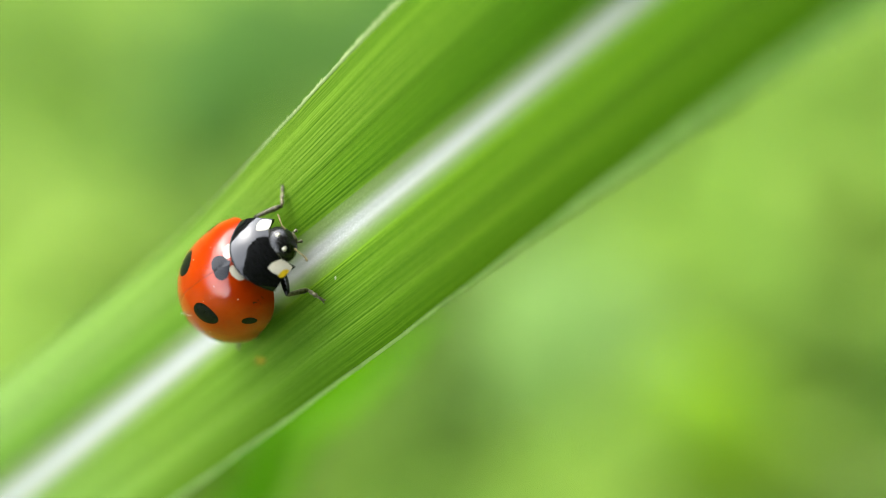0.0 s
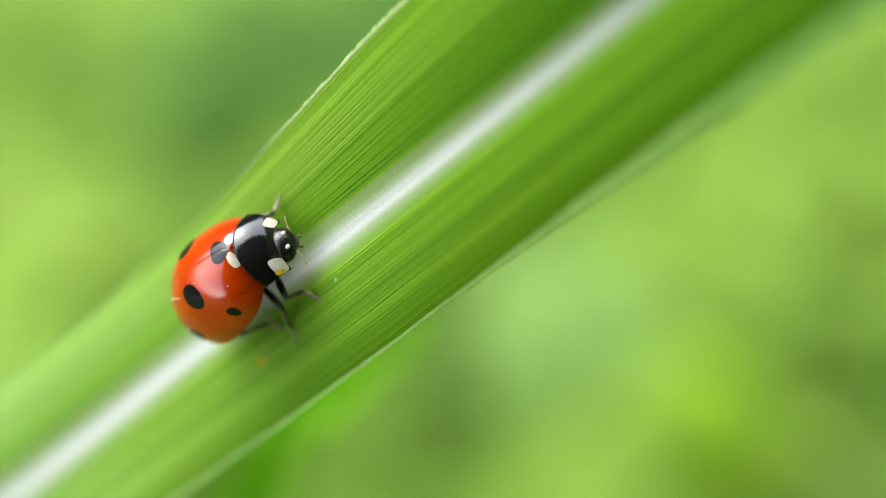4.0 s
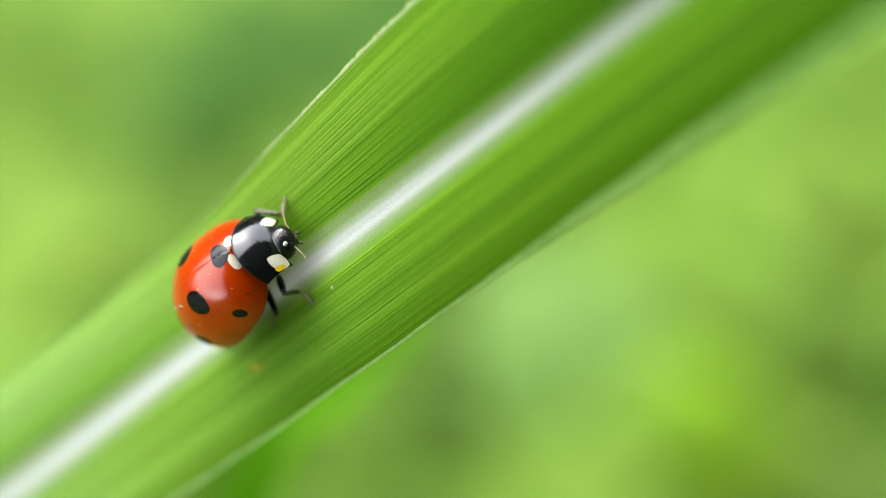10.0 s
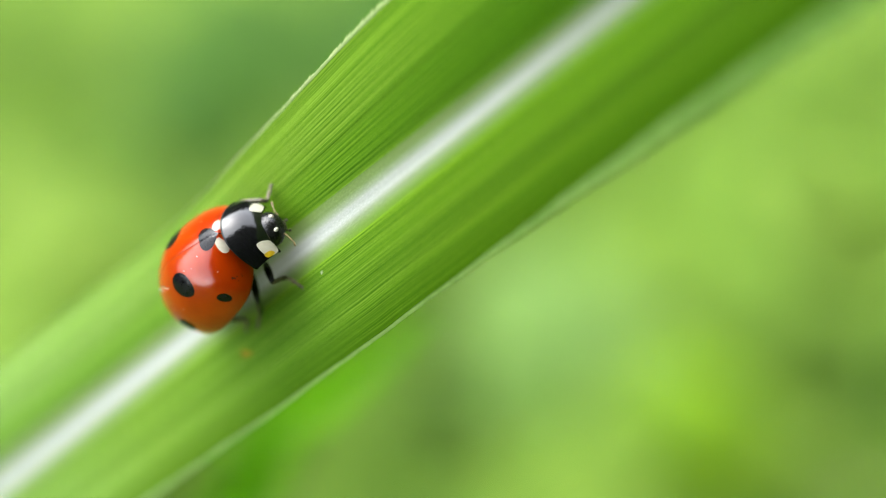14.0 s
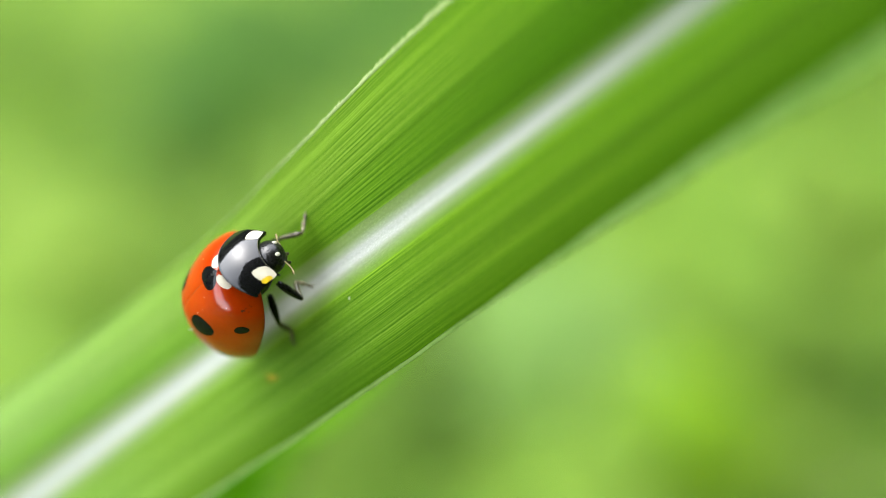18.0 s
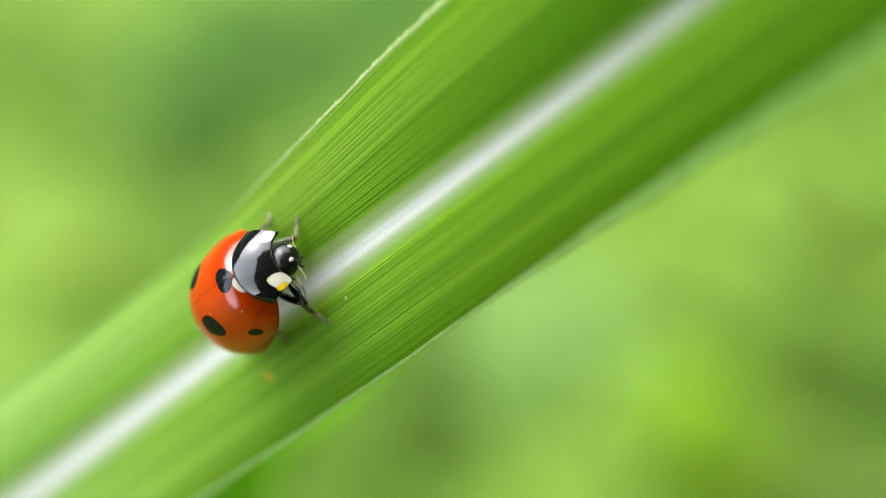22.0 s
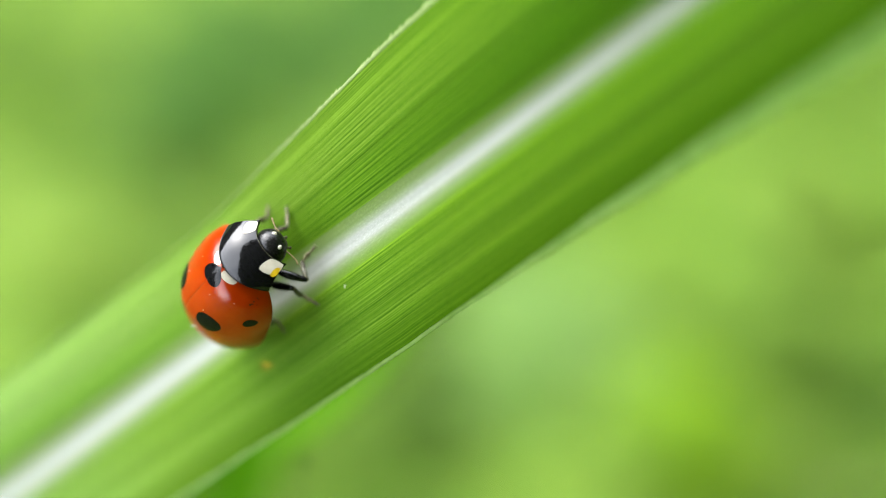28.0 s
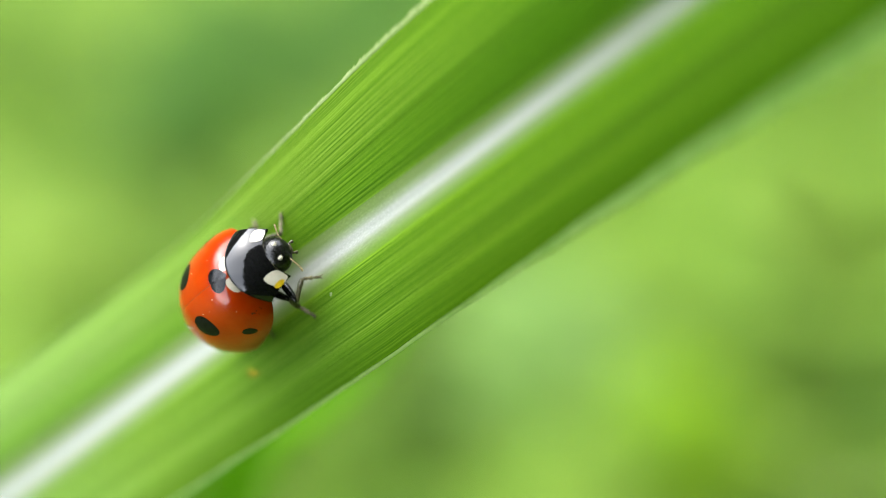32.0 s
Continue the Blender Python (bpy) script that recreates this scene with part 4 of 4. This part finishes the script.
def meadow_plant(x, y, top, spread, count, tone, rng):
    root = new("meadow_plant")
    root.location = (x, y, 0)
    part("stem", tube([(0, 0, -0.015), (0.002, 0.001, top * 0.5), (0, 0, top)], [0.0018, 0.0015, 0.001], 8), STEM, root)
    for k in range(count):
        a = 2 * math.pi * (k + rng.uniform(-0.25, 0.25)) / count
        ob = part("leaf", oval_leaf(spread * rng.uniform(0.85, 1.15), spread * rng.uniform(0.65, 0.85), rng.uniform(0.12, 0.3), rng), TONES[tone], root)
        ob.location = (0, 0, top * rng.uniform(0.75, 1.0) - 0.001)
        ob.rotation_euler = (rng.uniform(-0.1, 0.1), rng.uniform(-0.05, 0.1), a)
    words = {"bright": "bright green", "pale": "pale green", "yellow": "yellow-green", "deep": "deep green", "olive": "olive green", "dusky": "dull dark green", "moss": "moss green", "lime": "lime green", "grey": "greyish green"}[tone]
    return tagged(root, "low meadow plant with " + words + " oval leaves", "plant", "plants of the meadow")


ground()
sky_blocker()
rng = random.Random(7)
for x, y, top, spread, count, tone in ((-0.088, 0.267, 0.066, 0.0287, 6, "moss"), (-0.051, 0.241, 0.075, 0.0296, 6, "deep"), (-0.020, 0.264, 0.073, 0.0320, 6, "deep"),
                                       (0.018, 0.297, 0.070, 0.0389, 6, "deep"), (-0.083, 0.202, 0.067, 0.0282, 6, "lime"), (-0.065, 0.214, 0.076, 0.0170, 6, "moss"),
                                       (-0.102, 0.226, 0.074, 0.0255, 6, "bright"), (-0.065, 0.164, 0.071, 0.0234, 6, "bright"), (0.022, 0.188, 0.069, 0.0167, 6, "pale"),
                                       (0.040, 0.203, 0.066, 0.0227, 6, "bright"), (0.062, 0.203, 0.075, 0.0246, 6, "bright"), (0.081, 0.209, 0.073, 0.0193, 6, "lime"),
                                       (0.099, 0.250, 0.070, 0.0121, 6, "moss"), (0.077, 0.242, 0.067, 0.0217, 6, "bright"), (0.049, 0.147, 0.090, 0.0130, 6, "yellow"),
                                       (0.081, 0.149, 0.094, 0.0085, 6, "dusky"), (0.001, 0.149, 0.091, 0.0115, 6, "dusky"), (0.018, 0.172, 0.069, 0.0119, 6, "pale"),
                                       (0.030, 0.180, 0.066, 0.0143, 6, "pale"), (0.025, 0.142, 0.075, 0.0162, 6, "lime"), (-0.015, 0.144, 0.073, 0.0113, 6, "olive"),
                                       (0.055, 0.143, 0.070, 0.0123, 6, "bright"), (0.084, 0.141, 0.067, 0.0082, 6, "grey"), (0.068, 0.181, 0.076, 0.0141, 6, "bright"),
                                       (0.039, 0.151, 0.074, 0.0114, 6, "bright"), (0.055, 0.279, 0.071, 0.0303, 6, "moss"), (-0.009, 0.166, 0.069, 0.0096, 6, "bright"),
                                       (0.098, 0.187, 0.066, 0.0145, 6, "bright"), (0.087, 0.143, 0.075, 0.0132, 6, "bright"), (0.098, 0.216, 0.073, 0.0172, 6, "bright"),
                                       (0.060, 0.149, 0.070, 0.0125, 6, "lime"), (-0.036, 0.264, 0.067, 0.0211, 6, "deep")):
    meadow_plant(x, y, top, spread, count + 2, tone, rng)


def second_blade():
    root = new("grass_shoot")
    bends = ((0.0, -4.0, -50), (-5.7, -8.6, -50), (-10.4, -11.6, -50), (-13.3, -17.4, -52), (-16, -24, -56), (-19, -34, -64), (-22, -50, -80), (-24, -80, -110), (-26, -150, -200))
    axes = [[(k, c[i]) for k, c in enumerate(bends)] for i in range(3)]
    spine = []
    for k in range(49):
        q = k / 6
        spine.append((FOCUS @ (Vector([lerp_table(q, axis) for axis in axes]) * MM), 2.1 * min(1.0, 0.1 + 0.6 * q) * MM))
    spine.append((Vector((spine[-1][0].x - 0.01, spine[-1][0].y + 0.02, -0.01)), 1.5 * MM))
    facing = FOCUS.to_3x3() @ Vector((0.25, 0.1, 1)).normalized()
    for side in (1, -1):
        rows_ = []
        for k, (c, w) in enumerate(spine):
            along = spine[min(k + 1, len(spine) - 1)][0] - spine[max(k - 1, 0)][0]
            across = along.cross(facing).normalized()
            rows_.append([c + across * (w * x * side) + facing * (0.25 * w * x) for x in (0.06, 0.25, 0.5, 0.75, 1)])
        ob = part("blade_half", sheet(rows_), SHOOT, root, "saturated green blade half")
        t = ob.modifiers.new("thickness", "SOLIDIFY")
        t.thickness = 0.2 * MM
    part("midrib", tube([c for c, w in spine], [w * 0.10 for c, w in spine], 8), STEM, root)
    tagged(root, "narrow green grass shoot growing below the leaf", "grass")


second_blade()


# ---- what moves ----
def leaf_at(t):
    """The leaf's pose as it sways."""
    for (a, *p), (b, *q) in zip(SWAY, SWAY[1:]):
        if a <= t <= b:
            x, y, r = [i + (j - i) * (t - a) / (b - a) for i, j in zip(p, q)]
    nearer = (Vector((0, 0, REACH)) - PIVOT).normalized() * (between(SURGE, t)[0] * MM)
    return FOCUS @ aim(t, TILT) @ aim(t, 0).inverted() @ Matrix.Translation(nearer + PIVOT + Vector((x, y, 0)) * MM) @ pose(0, 0, 0, 0, 0, r) @ Matrix.Translation(-PIVOT) @ LEAF


def between(rows_, t):
    """The values of a table at t."""
    if t <= rows_[0][0]:
        return rows_[0][1:]
    for (a, *p), (b, *q) in zip(rows_, rows_[1:]):
        if t <= b:
            return [i + (j - i) * (t - a) / (b - a) for i, j in zip(p, q)]
    return rows_[-1][1:]


def aimed(at, along, up):
    """A pose at a place, with x along a way and z near up."""
    x = along.normalized()
    y = up.cross(x).normalized()
    m = Matrix((x, y, x.cross(y))).transposed().to_4x4()
    m.translation = at
    return m


def leg_poses(name, foot):
    """Femur, tibia and tarsus of one leg whose foot stands at a place in the ladybird's space (mm)."""
    pair, side = name.split("_")[1], 1 if name.startswith("left") else -1
    at = HIPS.get(name, HIPS[pair])
    hip = Vector((at[0], at[1] * side, at[2]))
    f, ti, ta = BONES.get(name, BONES[pair])
    out = foot - hip
    flat = Vector((0.25, 0.97, 0)) if name == "left_front" else Vector((out.x, out.y, 0)).normalized()
    ankle = foot - flat * ta * 0.85 + Vector((0, 0, 0.40))
    d = ankle - hip
    reach = min(max(d.length, 0.35), (f + ti) * 0.985)
    d = d.normalized()
    a = math.acos(max(-1, min(1, (f * f + reach * reach - ti * ti) / (2 * f * reach))))
    raised = max(0.0, min(1.0, (foot.z - 0.75) / 0.4)) if pair == "front" else 0.0
    bend = Vector({"left_front": (-0.8, 0.4, 0.2), "right_front": (0.1, -0.6, 0.1)}.get(name, (0.3, 0.0, 0.5) if pair == "middle" else (-0.5, 0.1 * side, 0.0))) * (1 - raised) + Vector((0.35, 1.0 * side, -0.15)) * raised
    up = (bend - d * d.dot(bend)).normalized()
    knee = hip + (d * math.cos(a) + up * math.sin(a)) * f
    ankle = hip + d * reach
    lift = Vector((0.2, 0.1 * side, 1))
    femur = aimed(hip * MM, knee - hip, lift)
    tibia = aimed(knee * MM, ankle - knee, lift)
    tarsus = aimed(ankle * MM, foot - ankle, lift)
    return femur, femur.inverted() @ tibia, femur.inverted() @ tarsus


def motions():
    walk(plant, [(t, leaf_at(t)) for t, *_ in SWAY])
    stance = {t: pose(x * MM, y * MM, z * MM, rx, ry, rz) for t, x, y, z, rx, ry, rz, *_ in STANCE}
    walk(bug, [(t, leaf_at(t) @ m) for t, m in stance.items()])
    necks = {row[0]: Matrix.Translation(NECK + Vector((0.28, -0.24, 0.47)) * MM) @ pose(0, 0, 0, *row[7:10]) for row in STANCE}
    walk(shield_part, list(necks.items()))
    walk(head_part, [(row[0], necks[row[0]] @ Matrix.Translation(NAPE - NECK + Vector((-0.14, 0.05, -0.11)) * MM) @ pose(0, 0, 0, *row[10:13])) for row in STANCE])
    for name, leg in legs.items():
        rows_ = []
        for t, m in stance.items():
            foot = m.inverted() @ sloped(Vector(between(FEET[name], t)) * MM) / (MM * BUG_SCALE)
            rows_.append((t, *leg_poses(name, foot)))
        tibia, tarsus = [next(c for c in leg.children if c.name.startswith(k)) for k in ("tibia", "tarsus")]
        walk(leg, [(t, a) for t, a, b, c in rows_])
        walk(tibia, [(t, b) for t, a, b, c in rows_])
        walk(tarsus, [(t, c) for t, a, b, c in rows_])


motions()
